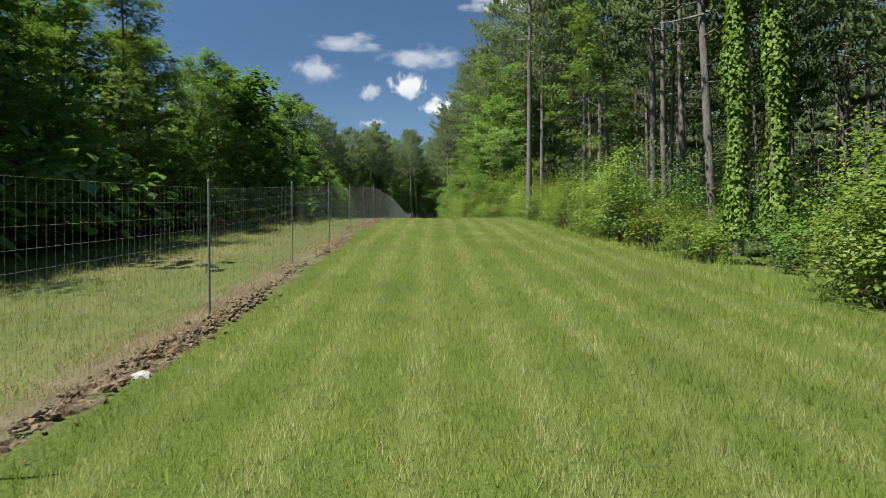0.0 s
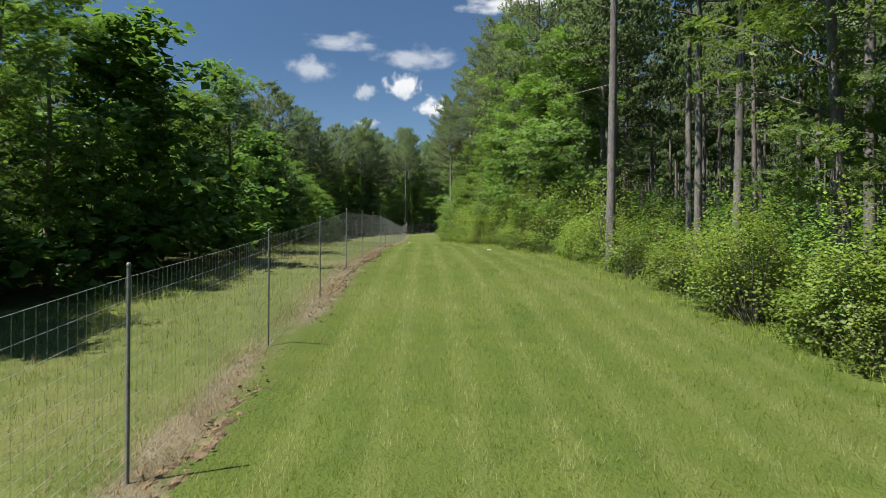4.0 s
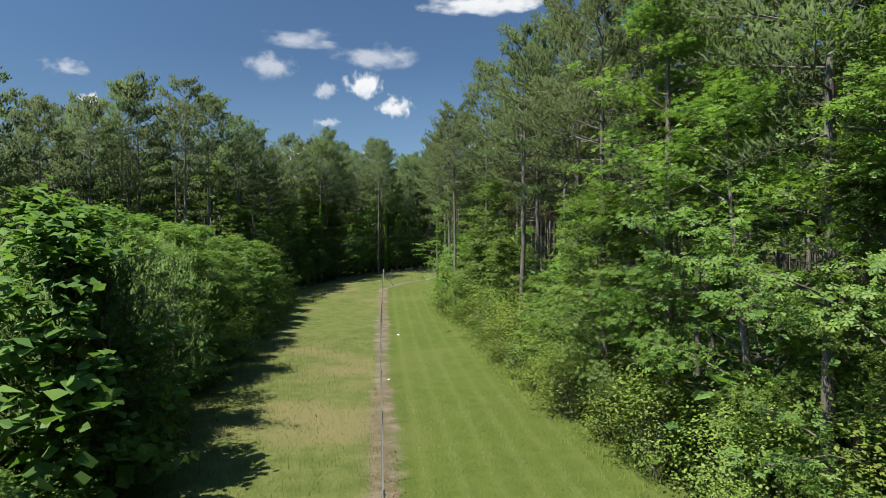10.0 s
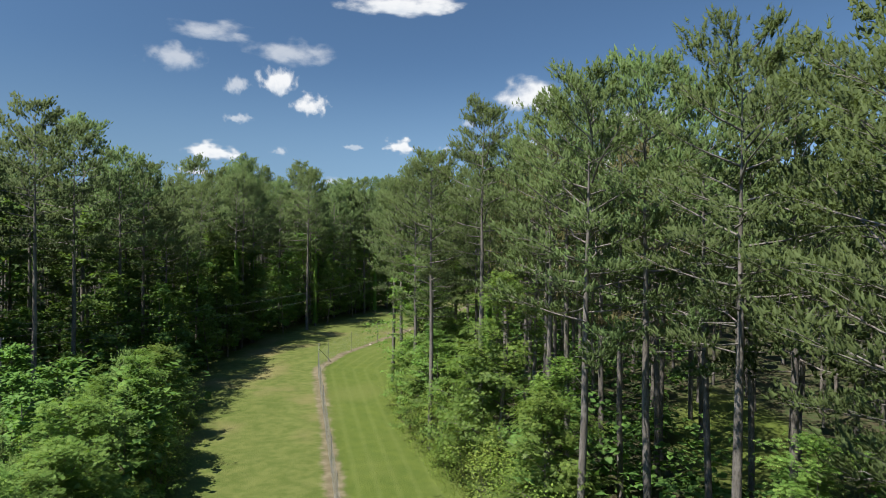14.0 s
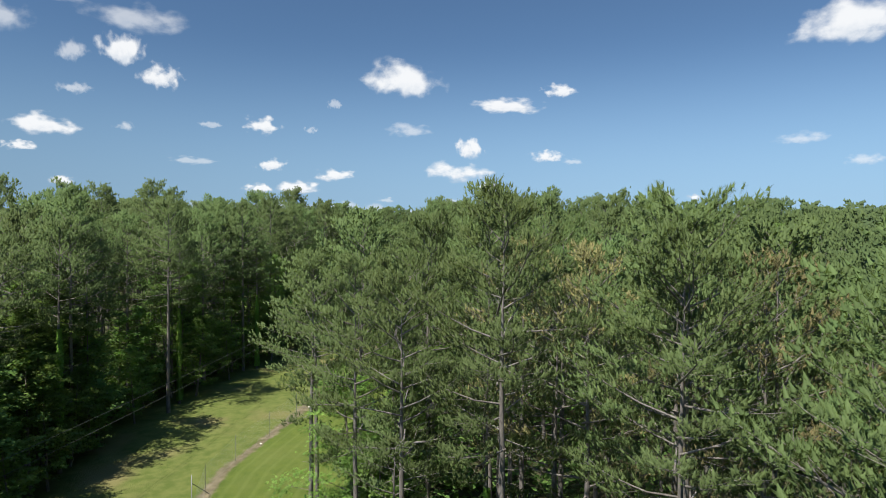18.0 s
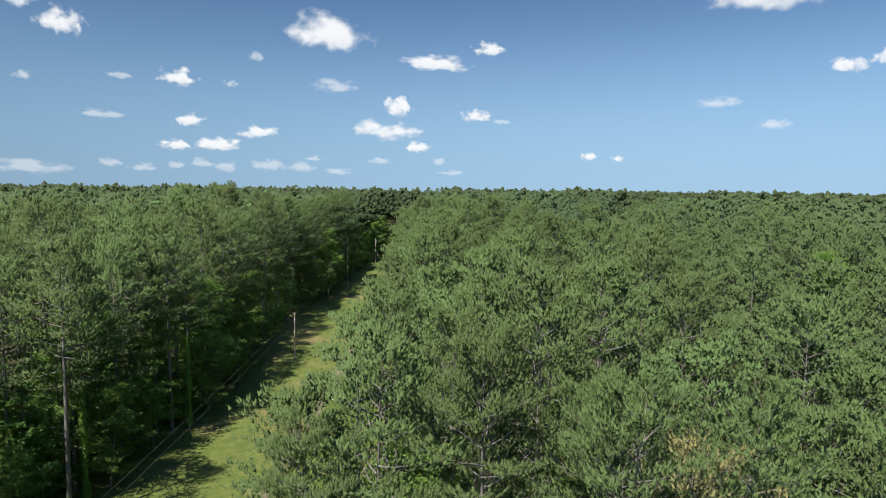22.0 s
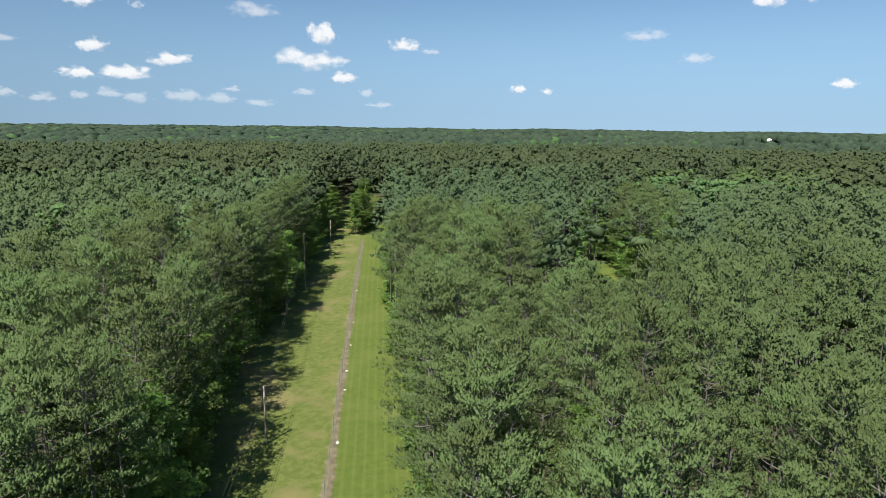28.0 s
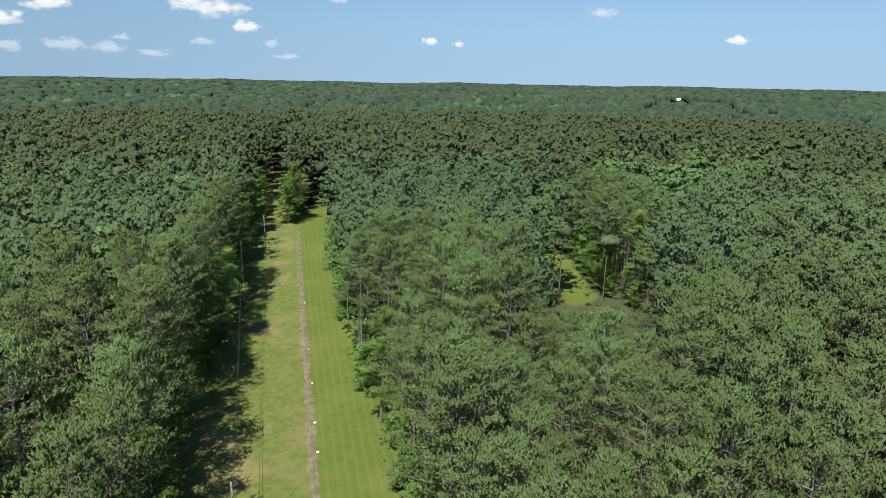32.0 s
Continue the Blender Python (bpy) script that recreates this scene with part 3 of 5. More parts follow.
def ground_material():
    m, nt, bsdf = material("lane_and_forest_floor")

    def att(key):
        n = nt.nodes.new("ShaderNodeAttribute")
        n.attribute_name = key
        return n.outputs["Fac"]

    big, mid, fine = noise_tex(nt, 0.13, 3), noise_tex(nt, 1.1, 4, 0.65), noise_tex(nt, 14.0, 3, 0.7)
    mown = mix_colour(nt, ramp(nt, mid, 0.2, 0.8), (0.049, 0.073, 0.012), (0.074, 0.096, 0.017))
    mown = mix_colour(nt, ramp(nt, big, 0.45, 0.7), mown, (0.078, 0.095, 0.022))
    # mower tracks run along the lane
    wave = nt.nodes.new("ShaderNodeMath")
    wave.operation = "SINE"
    mul = nt.nodes.new("ShaderNodeMath")
    mul.operation, mul.inputs[1].default_value = "MULTIPLY", 5.2
    nt.links.new(att("across"), mul.inputs[0])
    nt.links.new(mul.outputs[0], wave.inputs[0])
    streak = ramp(nt, wave.outputs[0], 0.2, 1.0)
    soft = nt.nodes.new("ShaderNodeMath")
    soft.operation, soft.inputs[1].default_value = "MULTIPLY", 0.26
    nt.links.new(streak, soft.inputs[0])
    mown = mix_colour(nt, soft.outputs[0], mown, (0.1, 0.12, 0.032))
    wild = mix_colour(nt, ramp(nt, mid, 0.3, 0.7), (0.058, 0.079, 0.016), (0.094, 0.108, 0.029))
    wild = mix_colour(nt, ramp(nt, big, 0.5, 0.72), wild, (0.125, 0.112, 0.045))
    col = mix_colour(nt, att("wild"), mown, wild)
    earth = mix_colour(nt, ramp(nt, mid, 0.35, 0.7), (0.092, 0.076, 0.046), (0.152, 0.129, 0.082))
    dirt = nt.nodes.new("ShaderNodeMath")
    dirt.operation = "ADD"
    wear = nt.nodes.new("ShaderNodeMath")
    wear.operation, wear.inputs[1].default_value = "MULTIPLY_ADD", 0.9
    wear.inputs[2].default_value = -0.45
    nt.links.new(mid, wear.inputs[0])
    nt.links.new(att("dirt"), dirt.inputs[0])
    nt.links.new(wear.outputs[0], dirt.inputs[1])
    col = mix_colour(nt, ramp(nt, dirt.outputs[0], 0.3, 0.8), col, earth)
    litter = mix_colour(nt, ramp(nt, mid, 0.35, 0.65), (0.05, 0.042, 0.024), (0.035, 0.05, 0.017))
    col = mix_colour(nt, att("wooded"), col, litter)
    col = mix_colour(nt, ramp(nt, fine, 0.5, 0.8), col, mix_colour(nt, 1.0, col, (0.78, 0.78, 0.7), "MULTIPLY"))
    nt.links.new(col, bsdf.inputs["Base Color"])
    bsdf.inputs["Roughness"].default_value, bsdf.inputs["Specular IOR Level"].default_value = 0.95, 0.15
    bump(nt, bsdf, fine, 0.9, 0.08)
    return m


CLEARING = np.array([(119, 209), (117, 205), (120.5, 203), (125, 203.5), (135, 212.5), (149, 224.5), (145, 229), (136, 222.5), (126, 214)])


def open_ground(p):
    """True where the lane and the small clearing keep the woods away."""
    return inside(p, LANE) | inside(p, CLEARING)


def young_growth(p):
    """Share of full height: pines grow up by degrees on the near side of the clearing."""
    x, y = p[:, 0] - 123, p[:, 1] - 205.5
    back, side = -0.87 * x - 0.49 * y, 0.49 * x - 0.87 * y
    strip = smooth(side, -10.5, -7.5) * (1 - smooth(side, 10.0 - 0.06 * back, 13.0 - 0.06 * back)) * smooth(back, 0, 4)
    return 1 - strip * (1 - np.clip(0.0145 * (back - 4 + 1.0 * np.maximum(side - 1, 0)), 0.2, 1.0))


def build_ground():
    xs, ys = graded(-14, 80, 0.7, mild=160), graded(-6, 300, 1.0)
    gx, gy = np.meshgrid(xs, ys)
    p = np.column_stack([gx.ravel(), gy.ravel()])
    fence_far, fence_side, along = near_line(p, FENCE)
    across = fence_far * fence_side
    edge_far, _, _ = near_line(p, LANE, True)
    free = open_ground(p)
    depth = np.where(free, edge_far, -edge_far)
    ridge = np.exp(-((across - 0.42) / 0.2) ** 2) * (0.10 + 0.05 * np.sin(along * 1.7) * np.sin(along * 0.63 + 1)) * smooth(along, 20, 28) * (1 - smooth(along, 80, 130))
    z = height(p[:, 0], p[:, 1]) + np.where(fence_far < 2, ridge, 0) - 0.10 * smooth(-depth, 0, 1)
    nx, ny = len(xs), len(ys)
    k = (np.arange(ny - 1)[:, None] * nx + np.arange(nx - 1)[None]).ravel()
    quads = np.stack([k, k + 1, k + nx + 1, k + nx], 1)
    me = mesh_from("ground", np.column_stack([p, z]), quads, ground_material(), None, True)
    width = 0.45 + 0.1 * np.sin(along * 0.21) + 0.16 * smooth(along, 65, 95) + 0.05 * smooth(along, 110, 130)
    values = {
        "across": across,
        "wild": smooth(-across, -0.1, 0.7),
        "dirt": np.where(fence_far < 6, np.exp(-((across - 0.06) / (width + 0.06)) ** 2), 0) * 0.95,
        "wooded": smooth(-depth, 2.0, 5.5) * smooth(((p[:, 0] - 33) * 0.55 + (p[:, 1] - 108) * 0.83) ** 2 / 330 + ((p[:, 0] - 33) * 0.83 - (p[:, 1] - 108) * 0.55) ** 2 / 34, 0.5, 1.1),
    }
    for key, v in values.items():
        me.attributes.new(key, "FLOAT", "POINT").data.foreach_set("value", np.asarray(v, np.float32))
    tagged(new("ground", me), "mown grass lane with rough verge and leaf-littered forest floor", "ground", kind="structure")


build_ground()

# ---------------------------------------------------------------- fence along the lane


def resample(line, step, start=0.0):
    seg = np.hypot(*np.diff(line, axis=0).T)
    run = np.r_[0, np.cumsum(seg)]
    s = np.arange(start, run[-1], step)
    return np.column_stack([np.interp(s, run, line[:, 0]), np.interp(s, run, line[:, 1])])


def build_fence():
    root = tagged(new("wire_fence"), "tall galvanised woven-wire deer fence on slim steel posts", "fence")
    run_y = np.array([-9.4, -2.4, 4.5, 11.5, 18.44, 25.47, 31.4, 37.3, 43.8, 50.25, 56.8, 63.3])
    first = np.column_stack([np.interp(run_y, FENCE[:, 1], FENCE[:, 0]), run_y])
    posts = np.vstack([first, resample(np.vstack([first[-1:], FENCE[8:]]), 6.5, 6.5)])
    pm = Soup()
    pm.tube([(0, 0, -0.3), (0, 0, 2.42)], [0.021, 0.021], 8)
    post = pm.mesh("post", STEEL, True)
    pm = Soup()
    pm.tube([(0, 0, 2.42), (0, 0, 2.445), (0, 0, 2.46)], [0.026, 0.026, 0.018], 8, True)
    cap = pm.mesh("cap", STEEL, True)
    for x, y in posts:
        upright = part("post", post, root, "", Matrix.Translation((x, y, h(x, y))))
        part("cap", cap, upright)
    rows = [0.06, 0.16, 0.28, 0.42, 0.58, 0.76, 0.95, 1.15, 1.36, 1.58, 1.81, 2.05, 2.3]
    for a, b in zip(posts[:-1], posts[1:]):
        za, zb = h(*a), h(*b)
        s = Soup()
        for r in rows:
            s.tube([(a[0], a[1], za + r), ((a[0] + b[0]) / 2, (a[1] + b[1]) / 2, (za + zb) / 2 + r - 0.008), (b[0], b[1], zb + r)], [0.0018 if r < 2.2 else 0.0024] * 3, 3)
        n = 44
        for i in range(n):
            f = (i + 0.5) / n
            q = a + (b - a) * f
            z = za + (zb - za) * f
            s.tube([(*q, z + 0.06), (*q, z + 2.3)], [0.0017, 0.0017], 3)
        part("wire_panel", s.mesh("wire_panel", WIRE), root)["kind"] = "stuff"
    # braced corner where the fence turns
    x, y = 2.4, 138.4
    c = Soup()
    c.tube([(x, y, h(x, y) - 0.3), (x, y, h(x, y) + 2.75)], [0.034, 0.034], 8, True)
    part("corner_post", c.mesh("corner_post", STEEL, True), root, "stouter braced corner post")
    c = Soup()
    c.tube([(x, y, h(x, y) + 2.1), (x + 1.6, y + 2.0, h(x, y) + 0.2)], [0.03, 0.03], 6)
    part("brace", c.mesh("brace", STEEL, True), root)


build_fence()


def lump(rnd, size, flat=0.7):
    bm = bmesh.new()
    bmesh.ops.create_icosphere(bm, subdivisions=1, radius=1)
    v = np.array([q.co for q in bm.verts]) * rnd.uniform(0.65, 1.25, (len(bm.verts), 1)) * size * (1, rnd.uniform(0.6, 1), flat)
    f = np.array([[q.index for q in face.verts] for face in bm.faces])
    bm.free()
    a = rnd.uniform(0, 6.28)
    c, s = np.cos(a), np.sin(a)
    return v @ np.array([[c, s, 0], [-s, c, 0], [0, 0, 1]]), f


def build_dirt():
    rnd = np.random.default_rng(5)
    line = resample(FENCE, 0.05)
    s = Soup()
    for i in range(5200):
        k = rnd.integers(420, 1900)
        near = np.exp(-((line[k, 1] - 11) / 6.0) ** 2) + 0.8 * np.exp(-((line[k, 1] - 50) / 9.0) ** 2) + 0.15
        if rnd.uniform() > near:
            continue
        x, y = line[k] + (0.42 + rnd.normal(0, 0.16), 0)
        v, f = lump(rnd, rnd.uniform(0.01, 0.06) * rnd.uniform(0.4, 1.0) * (0.7 + 0.6 * near))
        s.add(v + (x, y, h(x, y) + 0.04 + 0.06 * np.exp(-((x - line[k, 0] - 0.42) / 0.18) ** 2)), f)
    # broken crest of the ridge
    mid = resample(FENCE, 0.07)
    mid = mid[(mid[:, 1] > -8) & (mid[:, 1] < 75)]
    n, k = len(mid), 12
    across = np.linspace(0, 1, k)[None] * np.ones((n, 1))
    run = np.arange(n)[:, None] * 0.07
    rough = 0.5 + 0.25 * np.sin(run * 2.1 + 6 * across) + 0.25 * np.sin(run * 5.3 - 9 * across + 1.3) + rnd.normal(0, 0.22, (n, k))
    crest = np.interp(mid[:, 1], [-8, 3, 20, 32, 42, 58, 75], [0.13, 0.15, 0.13, 0.07, 0.08, 0.1, 0.02])[:, None]
    x = mid[:, :1] + 0.12 + (0.62 + 0.1 * np.sin(run * 0.9)) * across + rnd.normal(0, 0.012, (n, k))
    y = mid[:, 1:] + rnd.normal(0, 0.015, (n, k))
    z = height(x, y) - 0.035 + crest * np.sin(np.pi * across) ** 0.8 * rough.clip(0.1, 1.3)
    q = (np.arange(n - 1)[:, None] * k + np.arange(k - 1)[None]).ravel()
    s.add(np.stack([x, y, z], -1).reshape(-1, 3), np.concatenate([np.stack([q, q + 1, q + k + 1], 1), np.stack([q, q + k + 1, q + k], 1)]))
    tagged(new("dirt_clods", s.mesh("dirt_clods", CLAY)), "ridge of turned brown clay clods beside the fence", "soil", kind="stuff")
    spots = [(-3.0, 7.4, 0.13), (6.44, 60.0, 0.2), (-0.8, 56.5, 0.17), (-1.2, 47.2, 0.12), (-1.0, 51.6, 0.14), (0.3, 85.0, 0.13), (2.0, 101.5, 0.15), (42.0, 191.4, 0.3), (50.5, 203.2, 0.3),
             (54.4, 208.8, 0.28), (60.9, 217.7, 0.25), (67.9, 227.6, 0.2), (33.0, 178.0, 0.22), (10.0, 149.3, 0.2), (80.5, 245.5, 0.2), (17.4, 158.0, 0.2)]
    for x, y, r in spots:
        st = Soup()
        st.add(*lump(rnd, r, 0.45))
        tagged(part("stone", st.mesh("stone", STONE), None, "", Matrix.Translation((x, y, h(x, y) + 0.02))), "pale limestone lying in the grass by the fence", "stone", "stones along the fence")


build_dirt()

# ---------------------------------------------------------------- power line


def build_power_line():
    tops = []
    for x, y, tall in ((-21.5, 118.0, 8.0), (35.2, 196.6, 7.6), (72.0, 253.5, 13.0), (95.0, 280.5, 9.8)):
        root = tagged(new("utility_pole"), "grey weathered wooden utility pole standing at the woods' edge", "utility pole", "poles of the power line")
        root.matrix_basis = Matrix.Translation((x, y, h(x, y)))
        p = Soup()
        p.tube([(0, 0, -0.6), (0, 0, tall * 0.5), (0, 0, tall)], [0.125, 0.11, 0.095], 10, True)
        pole = part("pole", p.mesh("pole", POLE_WOOD, True), root)
        for low in (0.15, 1.1):
            p = Soup()
            p.tube([(0.08, 0, tall - low), (0.24, 0, tall - low)], [0.022, 0.022], 6, True)
            bracket = part("bracket", p.mesh("bracket", STEEL, True), pole)
            p = Soup()
            p.tube([(0.22, 0, tall - low), (0.22, 0, tall - low + 0.06), (0.22, 0, tall - low + 0.12)], [0.03, 0.045, 0.025], 8, True)
            part("insulator", p.mesh("insulator", STONE, True), pole, "pale ceramic insulator")
        tops.append((x, y, h(x, y) + tall))
    tops.append((tops[-1][0] + 41, tops[-1][1] + 54, tops[-1][2] + 1))
    root = tagged(new("power_line"), "two dark cables strung between the utility poles", "power line")
    for a, b in zip(tops[:-1], tops[1:]):
        for drop in (0.05, 1.1):
            f = np.linspace(0, 1, 13)[:, None]
            pts = np.array(a) + f * (np.array(b) - a) - np.column_stack([0 * f - 0.22, 0 * f, drop + 3.2 * f * (1 - f)])
            s = Soup()
            s.tube(pts, [0.016] * 13, 4)
            part("cable", s.mesh("cable", CABLE), root)


build_power_line()

# ---------------------------------------------------------------- trees


PINE_TALL = np.array((23.0, 24.2, 21.5, 25.0, 22.5, 20.0))


def pines_near(seed, **how):
    kinds = []
    for i, (clear, boughs, spread) in enumerate([(0.5, 34, 3.9), (0.54, 31, 3.8), (0.48, 35, 3.8), (0.56, 31, 4.0), (0.44, 38, 4.1), (0.36, 42, 4.0)]):
        w, g = pine(seed + i, PINE_TALL[i], clear, boughs, spread, **how)
        kinds.append(thing("pine_tree", w, g, BARK, NEEDLES, "tall loblolly pine with bare grey-brown trunk and tufted green crown", "tree", "pines beside the lane"))
    return kinds


PINES = pines_near(100, twigs=9, shoots=9, length=0.46, width=0.06, per=12, needle=0.19, wide=0.0095)
SIMPLER_PINES = pines_near(120, twigs=8, shoots=8, length=0.52, width=0.09, per=3, needle=0.24, wide=0.02, wood_from=1)
w, g = pine(140, 21.5, 0.42, 30, 4.0, 8, 6, 0.42, 0.05, 11, 0.18, 0.0095, 18, bare=0.12)
BROWN_PINE = thing("pine_tree", w, g, BARK, BROWN_NEEDLES, "thinning loblolly pine with browning needles and bare grey twigs", "tree", "pines beside the lane")
w, g = pine(150, 7.0, 0.04, 26, 1.7, 5, 5, 0.42, 0.05, 10, 0.17, 0.009, 0, wood_from=1, upright=1.2)
YOUNG_PINE = thing("young_pine", w, g, BARK, YOUNG_NEEDLES, "young bushy pine sapling with upright needle tufts", "tree", "saplings in the thicket")

BROAD = [thing("broadleaf_tree", *broadleaf(200 + i, t, s, low, 24, 12, 26, 0.185, star=True), DARK_BARK, BROADLEAF, "leafy sweetgum with layered bright green foliage at the woods' edge", "tree", "broadleaved trees at the edge")
         for i, (t, s, low) in enumerate([(12.5, 3.6, 0.1), (14.0, 3.8, 0.16), (9.5, 3.2, 0.06)])]
DARK_BROAD = [thing("understory_tree", *broadleaf(220 + i, t, s, low, 18, 9, 16, 0.3), DARK_BARK, BROADLEAF_DARK, "dark green broadleaved understory tree below the pines", "tree", "understory trees")
              for i, (t, s, low) in enumerate([(10.5, 3.1, 0.08), (13.5, 3.0, 0.06), (7.0, 2.8, 0.05)])]
TALL_BROAD = thing("tall_broadleaf_tree", *broadleaf(240, 21.5, 4.0, 0.2, 30, 11, 30, 0.19, star=True), DARK_BARK, BROADLEAF, "tall bright green broadleaved tree among the pines", "tree", "broadleaved trees in the canopy")
BUSHES = [thing("bush", *bush(300 + i, t, s, 44, 34, 0.095), DARK_BARK, SHRUB_LEAF, "low leafy green bush at the edge of the mown grass", "bush", "bushes along the lane", green_name="foliage")
          for i, (t, s) in enumerate([(1.5, 1.3), (2.0, 1.5), (1.0, 1.2), (2.8, 1.7)])]


def vine_on(root, tall, radius, seed, label):
    """Overlapping leaves that hang round a trunk like shingles."""
    rnd = np.random.default_rng(seed)
    n = int(tall * 520)
    z = tall * rnd.uniform(0.03, 1, n) ** 0.9
    a = rnd.uniform(0, 6.28, n)
    r = radius * (0.78 + 0.2 * np.sin(z * 1.3 + np.cos(a)) + 0.12 * np.sin(3 * a + z) + rnd.normal(0, 0.12, n)).clip(0.45, 1.4) * np.interp(z / tall, [0, 0.7, 1], [1.1, 0.95, 0.6])
    outward = np.column_stack([np.cos(a), np.sin(a), 0 * a])
    c = np.column_stack([np.cos(a) * r, np.sin(a) * r, z])
    d = unit(np.column_stack([rnd.normal(0, 0.45, (n, 2)), np.full(n, -1.0)]) + 0.55 * outward)
    s = unit(np.cross(d, outward + rnd.normal(0, 0.35, (n, 3))))
    size = rnd.uniform(0.045, 0.085, n)[:, None]
    d, s = d * size * 1.15, s * size
    fold = outward * size * 0.25
    v = np.stack([c - d, c + s - fold, c + d, c - d, c + d, c - s - fold], 1).reshape(-1, 3)
    nv = np.repeat(unit(outward + (0, 0, 0.45) + rnd.normal(0, 0.3, (n, 3))), 6, 0)
    part("vine", mesh_from("vine", facing(v, nv), np.arange(n * 6).reshape(-1, 3), VINE_LEAF, None, True, nv), root, label)


w, g = pine(160, 23.5, 0.58, 28, 3.9, 8, 8, 0.52, 0.09, 3, 0.24, 0.02, wood_from=1)
VINE_PINE = thing("vine_clad_pine", w, g, BARK, NEEDLES, "pine whose trunk is wrapped in bright green climbing vine", "tree", "vine-clad pines")
vine_on(VINE_PINE, 13.5, 0.4, 3, "dense bright green climbing vine")

rnd = np.random.default_rng(21)
taken = []


def spot(kind, x, y, scale=1.0, turn=None):
    taken.append((x, y))
    return put(kind, x, y, rnd.uniform(0, 6.28) if turn is None else turn, scale)


# trees that stand out, by place and top
for n, (x, y, top) in enumerate([(9.1, 43.9, 29), (13.2, 56.7, 29), (10.0, 91.9, 29.9), (12.3, 100.0, 30.4), (8.66, 127.4, 29), (8.5, 112.0, 29.2), (9.2, 120.0, 29), (10.8, 107.7, 32.1), (24.6, 140.5, 30.5),
                                 (47.0, 155.4, 30.3), (52.3, 180.0, 33.2), (-20.5, 121.5, 32.5), (-20.5, 134.4, 33.9), (-6.5, 153.5, 33.3), (-25.5, 122.0, 32.5), (-19.0, 126.0, 31.5), (-16.5, 131.5, 30.5), (-28.5, 127.0, 32.0), (-24.5, 133.5, 32.0), (-17.5, 138.0, 29.0), (2.6, 163.5, 33.6), (13.6, 178.8, 34.2), (10.6, 63.4, 28), (15.5, 50.0, 27), (9.9, 76.4, 27.2), (11.2, 83.6, 28.6), (16.2, 81.5, 28.0)]):
    near_path = near_line((x, y), WALK_LINE[2:8])[0][0] < 15
    spot((PINES if near_path else SIMPLER_PINES)[n % 4], x, y, (top - (1.0 if n < 8 else 0.3) - h(x, y)) / PINE_TALL[n % 4])
# pines close along the shaded side of the far leg
row = resample(LEFT[11:18], 5.6, 2.0)
for n, (x, y) in enumerate(row):
    if min(np.hypot(x - 3.5 - q[0], y + 2.5 - q[1]) for q in taken) > 2.5:
        spot(SIMPLER_PINES[(4, 5, 2, 0)[n % 4]], x - (3.4 if n < 4 else 1.9) - rnd.uniform(0, 1.0), y + (2.3 if n < 4 else 1.3) + rnd.uniform(0, 0.8), rnd.uniform(22.3, 25.0) / PINE_TALL[(4, 5, 2, 0)[n % 4]])
# pines leaning over the lane where it turns
for n, (x, y, tall) in enumerate([(12.6, 128.6, 23.8), (10.5, 131.6, 20.8), (14.6, 137.0, 22.3), (19.4, 143.6, 22.0), (23.6, 150.2, 21.6), (27.8, 157.2, 21.5), (32.6, 164.2, 21.5), (37.5, 171.5, 21.5)]):
    back = 2.0 if n > 2 else 1.2 if n == 2 else 0.0
    spot(SIMPLER_PINES[(0, 2, 4, 5)[n % 4]], x + back, y - 0.7 * back, tall / PINE_TALL[(0, 2, 4, 5)[n % 4]])
for x, y, s in [(11.5, 20.6, 1.0), (12.7, 20.2, 1.1), (13.1, 112.2, 0.8), (-7.2, 151.0, 0.95), (9.4, 115.0, 0.62), (-11.0, 146.5, 0.9), (-11.8, 141.0, 0.7), (-5.2, 155.6, 0.9), (4.0, 166.6, 0.85), (-13.2, 135.5, 0.75), (15.5, 178.8, 0.8), (53.6, 191.5, 0.8)]:
    spot(VINE_PINE, x, y, s)
for x, y in [(16.0, 108.5), (17.5, 100.5), (18.0, 116.0)]:
    spot(BROWN_PINE, x, y, 1.05)
for x, y, top in [(15.8, 128.3, 26.9), (43.6, 156.8, 28.7), (60.5, 202.4, 29.0), (128.3, 198.2, 33.0), (128.0, 190.0, 31), (60.3, 240, 30.0), (-9.9, 151.5, 24.2), (182.6, 170.5, 30.5), (90, 172, 33),
                  (74, 136, 32.5), (121.5, 304.5, 33), (9.9, 70.3, 25.5), (11.3, 33.0, 19.5), (9.5, 79.6, 17.0)]:
    spot(TALL_BROAD, x, y, (top - h(x, y)) / 21.7)
# thicket on the rough side of the fence
B_TALL, D_TALL = (12.5, 14.0, 9.5), (10.5, 13.5, 7.0)
for i in range(84):
    y = -2 + 129 * (i % 42 + rnd.uniform(0, 1)) / 42
    edge = np.interp(y, LEFT[:, 1], LEFT[:, 0])
    row = 0 if i < 42 else 1 + i % 3
    x = edge - np.interp(y, [34, 44, 58, 72], [5.0, 3.2, 2.4, 1.4]) - row * 3.7 - rnd.uniform(0, 1.2)
    tall = np.interp(y, [0, 30, 36, 42, 48, 56, 70, 85, 110, 130], [13.2, 13.0, 11.8, 11.0, 10.6, 9.0, 9.2, 9.2, 7.8, 5.6]) * rnd.uniform(0.82, 1.08) * (1 + 0.05 * row)
    if row == 0 and 55 < y < 69:
        tall, x = tall * 0.42, edge - 1.0
    b = rnd.integers(0, 3)
    src = BROAD[b] if row == 0 and (rnd.uniform() < 0.8 or y < 36) else DARK_BROAD[b]
    spot(src, x, y, tall / (B_TALL[b] if src is BROAD[b] else D_TALL[b]))
